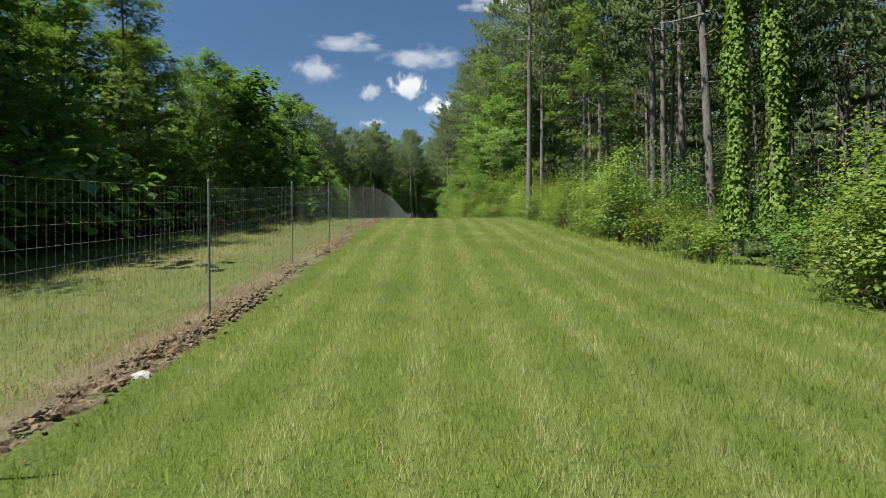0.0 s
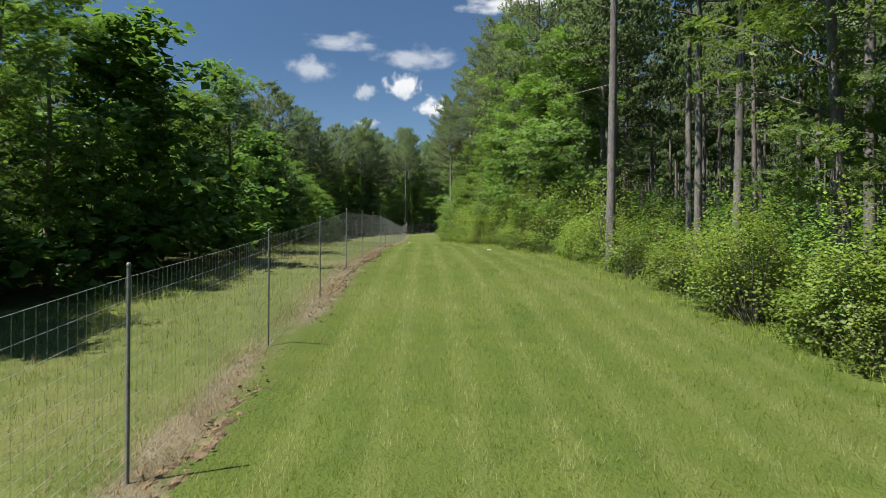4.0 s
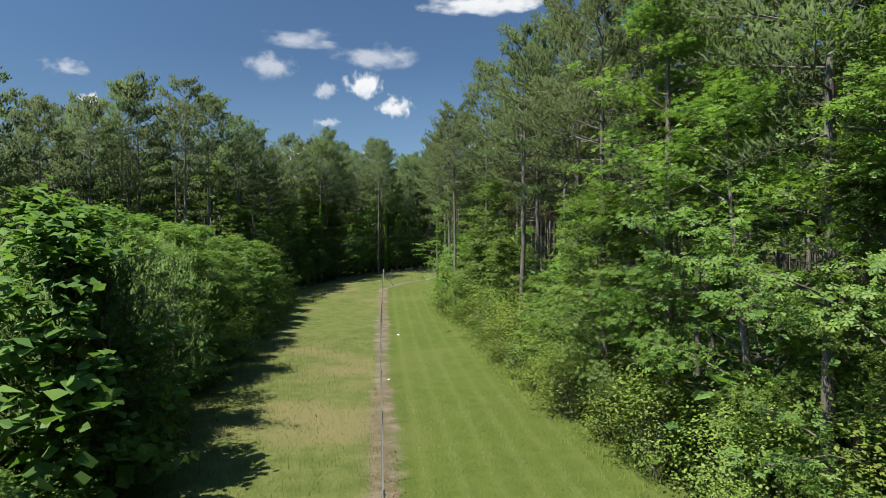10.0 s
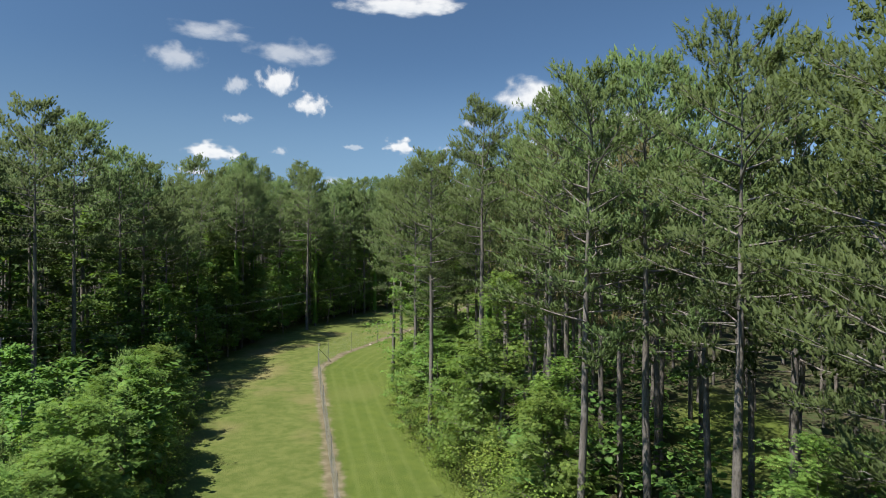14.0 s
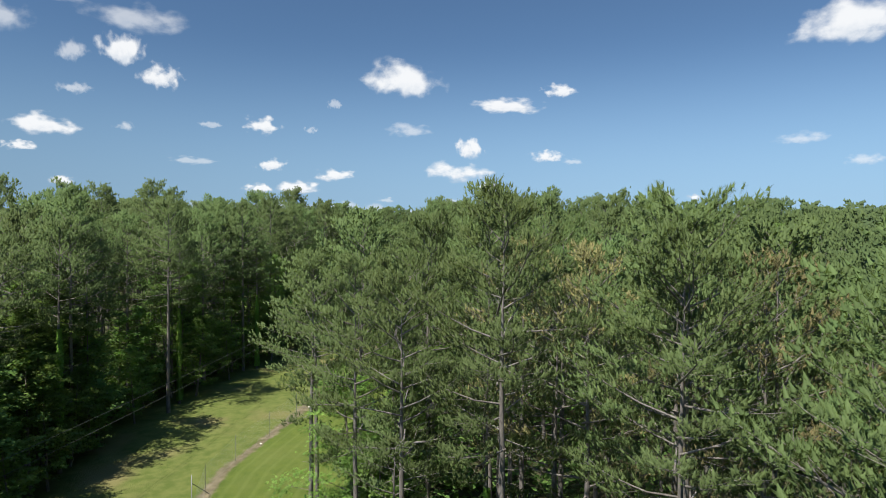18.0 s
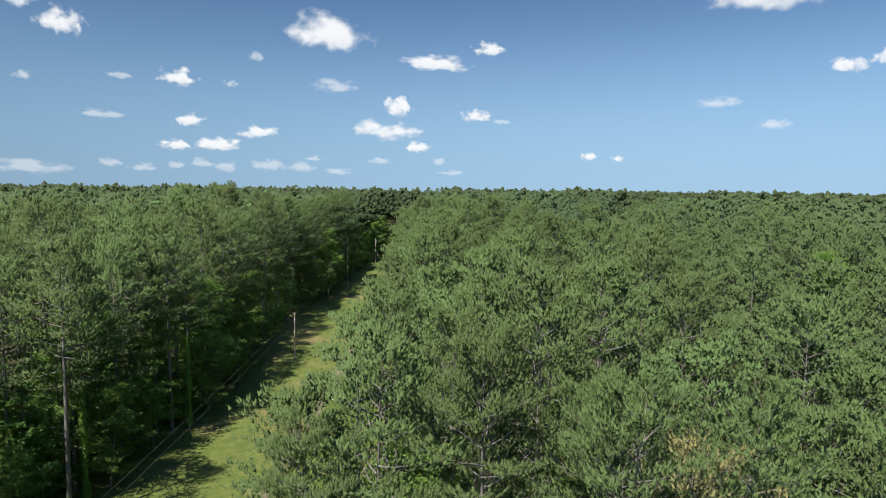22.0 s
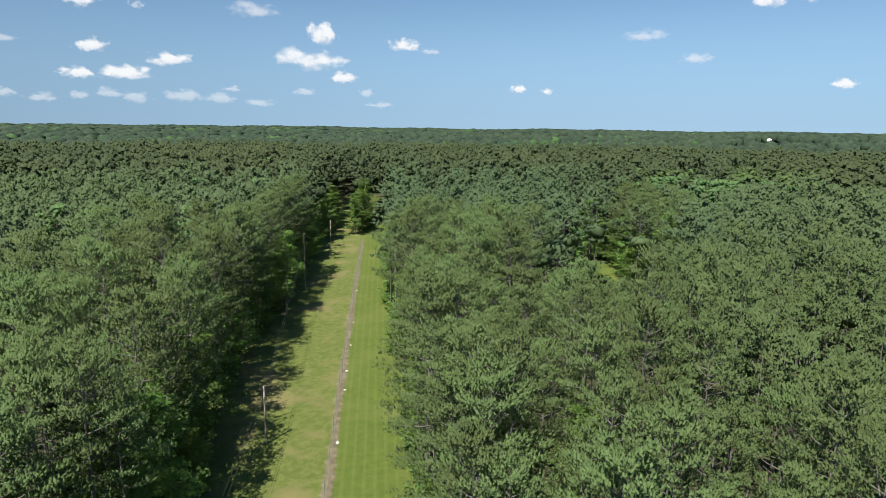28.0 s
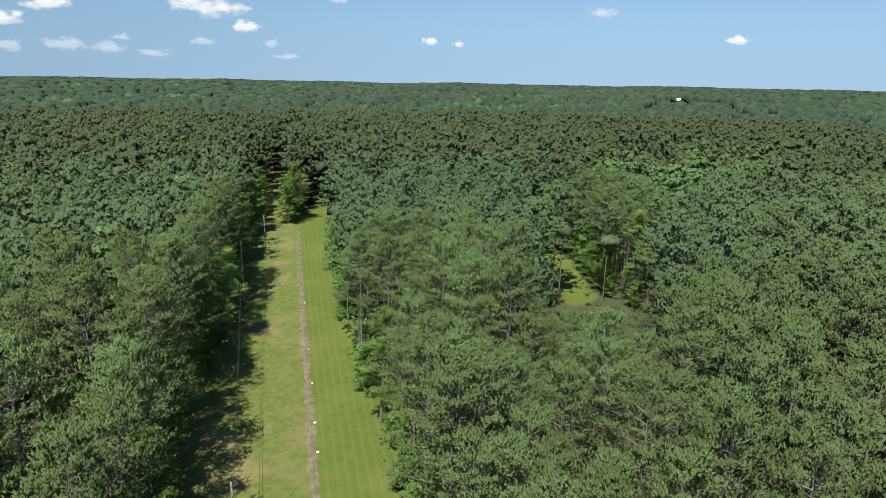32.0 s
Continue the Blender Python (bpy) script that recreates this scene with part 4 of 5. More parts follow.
spot(BROAD[1], -9.0, 54.7, (15.8 - h(-9.0, 54.7)) / 14.0)
for x, y, s in [(10.3, 60.8, 1.12), (10.9, 66.6, 1.02), (12.6, 57.6, 1.05)]:
    spot(BROAD[1], x, y, s)
for i in range(36):
    y = rnd.uniform(64, 126) if i < 18 else rnd.uniform(64, 86)
    spot(YOUNG_PINE, np.interp(y, LEFT[:, 1], LEFT[:, 0]) - rnd.uniform(0.8, 7), y, rnd.uniform(0.7, 1.1))
# broadleaved fringe of the pine woods
for i in range(17):
    y = 58 + 70 * (i + rnd.uniform(0, 1)) / 17
    spot(BROAD[i % 3], np.interp(y, RIGHT[:14, 1], RIGHT[:14, 0]) + rnd.uniform(1.6, 3.6), y, rnd.uniform(0.45, 0.9) * (1.25 if y > 92 else 1.0))
for i in range(46):
    f = (i + rnd.uniform(0, 1)) / 46
    x, y = np.interp(f, np.linspace(0, 1, 9), LEFT[11:20, 0]), np.interp(f, np.linspace(0, 1, 9), LEFT[11:20, 1])
    spot(BROAD[i % 2] if i % 3 != 1 else DARK_BROAD[i % 3], x - 2.0 - rnd.uniform(0, 1.8), y + 1.2 + rnd.uniform(0, 1), rnd.uniform(0.75, 1.25))
for i in range(44):
    f = (i + rnd.uniform(0, 1)) / 44
    x, y = np.interp(f, np.linspace(0, 1, 9), LEFT[10:19, 0]), np.interp(f, np.linspace(0, 1, 9), LEFT[10:19, 1])
    q = rnd.uniform(4, 13)
    spot(DARK_BROAD[1], x - 0.8 * q, y + 0.6 * q, rnd.uniform(0.8, 1.2))
for i in range(20):
    f = (i + rnd.uniform(0, 1)) / 20
    x, y = np.interp(f, np.linspace(0, 1, 9), RIGHT[12:21, 0]), np.interp(f, np.linspace(0, 1, 9), RIGHT[12:21, 1])
    spot(BROAD[2] if i % 2 else DARK_BROAD[2], x + 1.8 + rnd.uniform(0, 1.8), y - 1.0 - rnd.uniform(0, 1), rnd.uniform(0.6, 1.0))
for x, y, s in [(-12, 134, 0.9), (-17, 138, 1.1), (-11, 141, 1.0), (-23, 137, 1.0), (-15, 146, 1.2), (-9, 147, 0.9), (-28, 142, 1.1), (-20, 147, 1.2), (-13, 153, 1.2), (-5, 155.5, 1.0), (-24, 131, 0.8), (-31, 134, 0.9), (-16, 128, 1.1), (-19, 131, 1.3), (-26, 127, 1.2), (-30, 129, 1.3), (-13, 131, 0.8), (-35, 132, 1.3), (-27, 136, 1.4), (-33, 139, 1.4),
                (113, 210, 1.2), (133, 206.5, 1.0), (141, 215.5, 1.2), (150.5, 225.5, 1.3), (141, 228.5, 1.2), (147, 230.5, 1.3), (155, 224, 1.3), (158, 218, 1.3),
                (118, 303, 1.2), (123, 308, 1.1), (126, 311, 1.3), (131, 315, 1.2), (128, 318, 1.1), (135, 323, 1.2), (140, 330, 1.2), (146, 322, 1.2), (106, 303, 1.1), (112, 311, 1.1), (120, 321, 1.2)]:
    spot(DARK_BROAD[int(abs(x)) % 2], x, y, s)
# leafy trees along the shaded edge of the bend
for x, y, s in [(-9.6, 141.0, 0.62), (-7.9, 147.4, 0.75), (-6.4, 152.2, 0.66), (-4.4, 157.4, 0.8), (-1.0, 161.6, 0.62), (6.2, 169.0, 0.74), (11.0, 174.6, 0.6), (18.4, 182.4, 0.74), (24.4, 189.6, 0.62)]:
    spot(BROAD[1], x, y, s)
# bushes along both sides
for i in range(105):
    y = rnd.uniform(6, 128) if i < 75 else rnd.uniform(6, 55)
    x = np.interp(y, RIGHT[:14, 1], RIGHT[:14, 0]) + 0.8 + abs(rnd.normal(0, 1.3))
    put(BUSHES[rnd.integers(0, 4)], x, y, rnd.uniform(0, 6.28), rnd.uniform(0.45, 1.3))
for i in range(48):
    y = 56 + 72 * (i + rnd.uniform(0, 1)) / 48
    put(BUSHES[(3, 1, 3)[i % 3]], np.interp(y, RIGHT[:14, 1], RIGHT[:14, 0]) + rnd.uniform(0.9, 2.6), y, rnd.uniform(0, 6.28), rnd.uniform(0.9, 1.45))
for i in range(22):
    y = 29 + 15 * (i + rnd.uniform(0, 1)) / 22
    put(BUSHES[(1, 0, 3, 0)[i % 4]], np.interp(y, RIGHT[:14, 1], RIGHT[:14, 0]) + (0.6, 2.2, 3.8)[i % 3] + rnd.uniform(0, 0.9), y, rnd.uniform(0, 6.28), rnd.uniform(0.6, 1.0))
# leafy clump where the lane bends
for x, y, s in [(8.9, 115.4, 0.72), (8.9, 119.0, 0.62), (9.4, 122.6, 0.7), (10.0, 125.6, 0.6)]:
    spot(BROAD[2], x, y, s)
for x, y in [(8.1, 113.9), (8.0, 116.9), (8.2, 120.6), (8.7, 123.9), (9.2, 127.0)]:
    put(BUSHES[3], x, y, rnd.uniform(0, 6.28), rnd.uniform(0.8, 1.1))
for i in range(26):
    y = rnd.uniform(64, 130)
    put(BUSHES[rnd.integers(0, 4)], np.interp(y, LEFT[:, 1], LEFT[:, 0]) - 0.2 - rnd.uniform(0, 1.6), y, rnd.uniform(0, 6.28), rnd.uniform(0.7, 1.3))
# pines and leafy trees round the far side of the small clearing
edge_rnd = np.random.default_rng(77)
for back in (3.0, 8.2, 13.4):
    for n, (x, y) in enumerate(resample(CLEARING[2:7], 5.2, 1.0 + back / 4)):
        k = (5, 4, 2, 0, 4)[n % 5]
        x, y = x + 0.8 * back + edge_rnd.uniform(-0.8, 0.8), y - 0.55 * back + edge_rnd.uniform(-0.8, 0.8)
        if x > 130.5 and np.hypot(x - 128.3, y - 198.2) > 4.5:
            spot(SIMPLER_PINES[k], x, y, edge_rnd.uniform(19.5, 22.5) / PINE_TALL[k], 2.0 * n)
for x, y, s in [(127.6, 202.4, 0.5), (133.4, 209.2, 0.55), (143.8, 218.4, 0.6), (125.4, 196.2, 0.6), (150.4, 225.0, 0.7), (131.0, 206.0, 0.8), (137.2, 212.0, 0.9), (140.6, 215.4, 0.8), (147.2, 221.6, 0.9), (135.4, 210.0, 1.0), (153.0, 230.0, 1.1)]:
    spot(BROAD[2], x, y, s, x)


def screened(p):
    """Woods that stand behind other trees all along the way."""
    return ((p[:, 0] > 48) & (p[:, 1] < 72 + 0.3 * p[:, 0])) | ((p[:, 0] < -42) & (p[:, 1] < 135)) | (p[:, 1] < -25) | ((p[:, 0] < -130) & (p[:, 1] < 240))


def woods_points():
    """Jittered places for the pines all round the lane."""
    gx, gy = np.meshgrid(np.arange(-270, 470, 6.0), np.arange(-60, 600, 5.6))
    p = np.column_stack([gx.ravel(), gy.ravel()]) + np.random.default_rng(8).uniform(-2.0, 2.0, (gx.size, 2))
    p[:, 0] += (np.round((gy.ravel() + 60) / 5.6) % 2) * 3.0
    clear = ~open_ground(p) & (near_line(p, LANE, True)[0] > 2.4)
    thicket = (p[:, 1] < 128) & (p[:, 0] < 0) & (p[:, 0] > np.interp(p[:, 1], LEFT[:, 1], LEFT[:, 0]) - np.interp(p[:, 1], [95, 118], [34, 14]))
    glade = (p[:, 0] > 0) & (p[:, 0] < 13) & (p[:, 1] < 19)
    bare = (p[:, 1] < -58) | ((p[:, 0] > 235) & (p[:, 1] < 120)) | ((p[:, 0] < -135) & (p[:, 1] < 240))
    hidden = screened(p)
    beside = (near_line(p, CLEARING, True)[0] < 8) & (p[:, 0] > 127)
    p = p[clear & ~beside & ~thicket & ~glade & ~bare & ~(hidden & (p[:, 0] > 0) & (p[:, 0] < 14))]
    t = np.array(taken)
    gap = np.min(np.hypot(p[:, None, 0] - t[None, :, 0], p[:, None, 1] - t[None, :, 1]), 1)
    return p[gap > 2.0]


def copies(arrays, p, rnd, scale_lo, scale_hi):
    """Arrays of many turned and scaled copies of a small mesh."""
    v, f = arrays[:2]
    nv = arrays[2] if len(arrays) > 2 else np.zeros_like(v)
    a = rnd.uniform(0, 6.28, len(p))
    s = (rnd.uniform(scale_lo, scale_hi, len(p)) * young_growth(p))[:, None]
    c, n = np.cos(a)[:, None], np.sin(a)[:, None]
    turned = []
    for w in (v, nv):
        turned.append(np.stack([w[None, :, 0] * c - w[None, :, 1] * n, w[None, :, 0] * n + w[None, :, 1] * c, np.repeat(w[None, :, 2], len(p), 0)], -1))
    base = np.column_stack([p[:, :2], height(p[:, 0], p[:, 1]) - 0.1])
    faces = (f[None] + (np.arange(len(p)) * len(v))[:, None, None]).reshape(-1, 3)
    return (turned[0] * s[:, :, None] + base[:, None]).reshape(-1, 3), faces, turned[1].reshape(-1, 3)


def stuff(name, sets, mats, label, category):
    vs, fs, ns, ix, n = [], [], [], [], 0
    for (v, f, nv), k in sets:
        vs.append(v)
        fs.append(f + n)
        ns.append(nv)
        ix.append(np.full(len(f), k))
        n += len(v)
    me = mesh_from(name, np.concatenate(vs), np.concatenate(fs), mats, np.concatenate(ix), True, np.concatenate(ns))
    tagged(new(name, me), label, category, kind="stuff")


NEAR_PINES, NEAREST = 205, 9


def build_woods():
    p = woods_points()
    rnd = np.random.default_rng(31)
    far = near_line(p, WALK_LINE)[0]
    view = np.degrees(np.arctan2(p[:, 0] + 2, p[:, 1] + 12))
    seen = (view > -52) & (view < 84) & (p[:, 1] > 4) & ~screened(p)
    order = np.argsort(np.where(seen, far, 1e6))
    close = near_line(p[order[:NEAR_PINES]], WALK_LINE[3:8])[0].argsort().argsort()
    for i, rank in zip(order[:NEAR_PINES], close):
        x, y = p[i]
        k = rnd.integers(0, 6) if near_line(p[i], LANE, True)[0][0] > 6 else rnd.choice([0, 2, 4, 5])
        put((PINES if rank < NEAREST else SIMPLER_PINES)[k], x, y, rnd.uniform(0, 6.28), (rnd.uniform(19.5, 25.0) + (2.0 if y > 125 and x < 60 and y > np.interp(x, LEFT[11:20, 0], LEFT[11:20, 1]) else 0.5)) * young_growth(p[i:i + 1])[0] / PINE_TALL[k])
    # kinds that have no place yet
    spare = [k for k in PINES + SIMPLER_PINES if k.name not in PLACED]
    for n, kind in enumerate(spare):
        put(kind, 20.5 + 6.1 * n, 121.0 + 7.3 * n, 1.0 + n, 1.0)
    rest, seen = p[order[NEAR_PINES:]], seen[order[NEAR_PINES:]]
    d = np.hypot(rest[:, 0] - 6, rest[:, 1] - 130)
    # boughs, spread, twigs, shoots, length and width of the shoots, sides of the trunk, dense heart
    kinds = [(seen & (d < 105), (24, 4.0, 7, 6, 0.66, 0.125, 4, 0.35)), (seen & (d >= 105) & (d < 190), (16, 4.6, 4, 5, 1.0, 0.3, 3, 0.5)),
             (seen & (d >= 190) & (d < 420), (11, 4.9, 2, 4, 1.5, 0.66, 3, 0.7)), (~seen & (d < 250), (7, 3.8, 3, 2, 1.7, 0.6, 3, 0.4))]
    for n, (which, (boughs, spread, twigs, shoots, length, width, sides, core)) in enumerate(kinds):
        sets, q = [], rest[which]
        pick = rnd.integers(0, 4, len(q))
        oval = ((q[:, 0] - 202) / 58) ** 2 + ((q[:, 1] - 216) / 25) ** 2 < 1
        pick[rnd.uniform(0, 1, len(q)) < np.where(oval, 0.75, 0.025)] = 4
        w, g = pine(480 + n, 22.0, 0.35, boughs, 4.0, twigs, shoots, length * 0.8, width * 1.5, stubs=0, trunk_sides=3, wood_from=0, core=0.4, upright=0.3)
        sets.append((copies(g, q[pick == 4], np.random.default_rng(640 + n), 0.85, 1.08), 2))
        for k in range(4):
            w, g = pine(400 + 10 * n + k, 22.5, 0.48 + 0.03 * n, boughs, spread * (0.94 + 0.04 * k), twigs, shoots, length, width, stubs=0, trunk_sides=sides, wood_from=0, core=core)
            sets += [(copies(a, q[pick == k], np.random.default_rng(600 + 10 * n + k), 0.82, 1.12), m) for m, a in enumerate((w, g)) if m or n < 2]
        stuff(("pine_woods", "pine_forest", "pine_forest", "pine_stand")[n], sets, [BARK, NEEDLES if n == 0 else HAZED_NEEDLES, FAR_BROAD], ("dense stand of loblolly pines behind the lane", "closed green canopy of the pine forest",
              "closed green canopy of the pine forest", "pines standing farther back in the woods")[n], "woods")


build_woods()


def build_far_forest():
    rnd = np.random.default_rng(41)
    rings, d = [], 412.0
    while d < 4700:
        step = max(6.0, d * 0.0155)
        n = int(radians(124) * d / step)
        a = radians(-36) + radians(124) * (np.arange(n) + rnd.uniform(0, 1, n)) / n
        r = d + rnd.uniform(-0.5, 0.5, n) * step
        rings.append(np.column_stack([4 + np.sin(a) * r, 130 + np.cos(a) * r, np.full(n, step)]))
        d += step * 0.92
    p = np.concatenate(rings)
    away = (p[:, :2] - (855, 446)) @ np.array([(0.94, 0.34), (0.34, -0.94)]).T
    p = p[~((away[:, 0] > -26) & (away[:, 0] < 24) & (abs(away[:, 1]) < 34))]
    # a rounded crown of a few irregular faces
    bm = bmesh.new()
    bmesh.ops.create_icosphere(bm, subdivisions=1, radius=1)
    v = np.array([q.co for q in bm.verts])
    f = np.array([[q.index for q in face.verts] for face in bm.faces])
    bm.free()
    keep = v[f][:, :, 2].mean(1) > -0.5
    f = f[keep]

    def young(q):
        # lower woods in front of the farmstead
        a = (q[:, :2] - (855, 446)) @ np.array([(0.94, 0.34), (0.34, -0.94)]).T
        return 7.5 * ((a[:, 0] > -380) & (a[:, 0] < 30) & (abs(a[:, 1]) < 48))

    sets = []
    tone = np.sin(p[:, 0] / 90) * np.cos(p[:, 1] / 70 + p[:, 0] / 160) + rnd.normal(0, 0.35, len(p))
    for k in range(6):
        q = p[(np.arange(len(p)) % 6 == k)]
        t = tone[np.arange(len(p)) % 6 == k]
        vv = v * rnd.uniform(0.7, 1.3, (len(v), 1))
        size = q[:, 2] * 0.56 * rnd.uniform(0.7, 1.3, len(q))
        a = rnd.uniform(0, 6.28, len(q))
        c, s = np.cos(a)[:, None], np.sin(a)[:, None]
        up = np.minimum(size, 6.5) * 0.9
        x = (vv[None, :, 0] * c - vv[None, :, 1] * s) * size[:, None] + q[:, 0:1]
        y = (vv[None, :, 0] * s + vv[None, :, 1] * c) * size[:, None] + q[:, 1:2]
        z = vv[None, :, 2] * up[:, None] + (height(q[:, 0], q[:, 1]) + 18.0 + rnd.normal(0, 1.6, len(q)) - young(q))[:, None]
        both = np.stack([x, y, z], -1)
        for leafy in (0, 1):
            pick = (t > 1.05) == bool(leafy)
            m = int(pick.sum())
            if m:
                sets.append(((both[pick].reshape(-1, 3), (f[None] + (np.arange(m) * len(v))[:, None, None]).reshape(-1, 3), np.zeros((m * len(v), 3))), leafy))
    # plain crowns; the shade among their leaves is in the dark material colours
    stuff("distant_forest", sets, [DISTANT_SHADED_LEAF, DISTANT_SHADED_BROAD], "unbroken forest reaching the hazy horizon", "forest")


build_far_forest()


def build_undergrowth():
    rnd = np.random.default_rng(51)
    p = rnd.uniform((-45, 2), (60, 190), (2700, 2))
    side = np.vstack([resample(LEFT[10:20], 0.45), resample(RIGHT[13:21], 0.7)])
    p = np.vstack([p, side + rnd.normal(0, 5, side.shape)])
    sward = ((p[:, 0] - 33) * 0.55 + (p[:, 1] - 108) * 0.83) ** 2 / 330 + ((p[:, 0] - 33) * 0.83 - (p[:, 1] - 108) * 0.55) ** 2 / 34
    p = p[sward > 1]
    rows = rnd.uniform(-6, 128, 330)
    below = np.column_stack([np.interp(rows, LEFT[:, 1], LEFT[:, 0]) - np.interp(rows, [34, 48], [3.2, 1.4]) - 11 * rnd.uniform(0, 1, 330) ** 1.5, rows])
    p = np.vstack([p, below])
    far, _, _ = near_line(p, LANE, True)
    p = p[~open_ground(p) & (far > np.where((p[:, 0] < -6) & (p[:, 1] < 128), 0.8, 1.8)) & (far < 30) & ((p[:, 0] < 0) | (np.hypot(p[:, 0], p[:, 1] - 20) > 9))]
    sets = []
    pick = rnd.integers(0, 3, len(p))
    near = (p[:, 0] > 0) & (p[:, 0] < 24) & (p[:, 1] < 62)
    for k in range(3):
        w, g = bush(330 + k, (1.6, 2.4, 3.4)[k], (1.5, 1.7, 1.9)[k], 30, 24, 0.125)
        sets.append((copies(g, p[(pick == k) & near], rnd, 0.7, 1.2), 0))
        w, g = bush(320 + k, (1.8, 3.4, 5.2)[k], (1.7, 2.0, 2.1)[k], 11, 5, 0.56)
        sets.append((copies(g, p[(pick == k) & ~near], rnd, 0.7, 1.2), 0))
    stuff("undergrowth", sets, [BROADLEAF_DARK], "shaded green undergrowth beneath the pines", "undergrowth")


build_undergrowth()

# ---------------------------------------------------------------- grass


def blades(p, tall, wide, rnd, per=3, lean=0.35):
    z = height(p[:, 0], p[:, 1])
    base = np.repeat(np.column_stack([p, z]), per, 0) + rnd.normal(0, 0.025, (len(p) * per, 3)) * (1, 1, 0)
    n = len(base)
    d = unit(np.column_stack([rnd.normal(0, lean, (n, 2)), np.ones(n)])) * (np.repeat(tall, per) * rnd.uniform(0.6, 1.3, n))[:, None]
    a = rnd.uniform(0, 6.28, n)
    s = np.column_stack([np.cos(a), np.sin(a), 0 * a]) * wide
    v = np.stack([base - s, base + s, base + d], 1).reshape(-1, 3)
    nv = np.repeat(unit(np.column_stack([rnd.normal(0, 0.25, (n, 2)), np.ones(n)])), 3, 0)
    return facing(v, nv), np.arange(n * 3).reshape(-1, 3), nv


def turf(name, arrays, mat, label, category):
    v, f, nv = arrays
    tagged(new(name, mesh_from(name, v, f, mat, None, True, nv)), label, category, kind="stuff")


def build_grass():
    rnd = np.random.default_rng(61)
    y = 1.2 + 80 * rnd.uniform(0, 1, 125000) ** 2.6
    p = np.column_stack([rnd.uniform(-5, 9, len(y)), y])
    far, side, _ = near_line(p, FENCE)
    edge = near_line(p, LANE, True)[0]
    p = p[open_ground(p) & (far * side > 0.75) & (edge > 0.15)]
    far, side, _ = near_line(p, FENCE)
    pale = np.sin(5.2 * far * side) > rnd.uniform(-0.6, 1.0, len(p))
    sets = [(blades(q, np.full(len(q), (0.115, 0.15)[k]), 0.0031, rnd, 3, 0.4), k) for k, q in enumerate((p[~pale], p[pale]))]
    stuff("mown_grass", sets, [GRASS_BLADE, PALE_BLADE], "short green mown grass with pale dry stems", "grass")
    y = 1.2 + 100 * rnd.uniform(0, 1, 42000) ** 1.5
    p = np.column_stack([rnd.uniform(-12, 2, len(y)), y])
    far, side, _ = near_line(p, FENCE)
    p = p[open_ground(p) & (far * side < -0.25)]
    far = near_line(p, FENCE)[0]
    tall = 0.10 + 0.13 * smooth(far, 0.5, 4.0) * rnd.uniform(0.4, 1.3, len(p))
    turf("rough_grass", blades(p, tall, 0.005, rnd, 3, 0.3), WEED_BLADE, "taller uncut straw-tinged grass beyond the fence", "grass")
    k = (260 + 1840 * rnd.uniform(0, 1, 26000) ** 1.5).astype(int)
    line = resample(FENCE, 0.05)
    p = line[k] + np.column_stack([rnd.normal(-0.08, 0.34, 26000), rnd.uniform(0, 0.05, 26000)])
    turf("dead_grass", blades(p, rnd.uniform(0.05, 0.17, len(p)), 0.0038, rnd, 3, 0.8), DEAD_BLADE, "flattened straw-coloured dead grass along the fence foot", "grass")
    f = rnd.uniform(0, 1, 5200)
    rows = rnd.uniform(4, 130, 5200)
    x = np.where(f < 0.5, np.interp(rows, LEFT[:, 1], LEFT[:, 0]) + rnd.uniform(-1, 1.6, 5200), np.interp(rows, RIGHT[:14, 1], RIGHT[:14, 0]) + rnd.uniform(-0.7, 1.2, 5200))
    p = np.column_stack([x, rows])
    turf("edge_weeds", blades(p, np.where(p[:, 0] < 0, 0.28, 0.32) * rnd.uniform(0.4, 1.3, len(p)), 0.007, rnd, 5, 0.35), SHRUB_LEAF, "knee-high weeds along the woods' edge", "weeds")


build_grass()

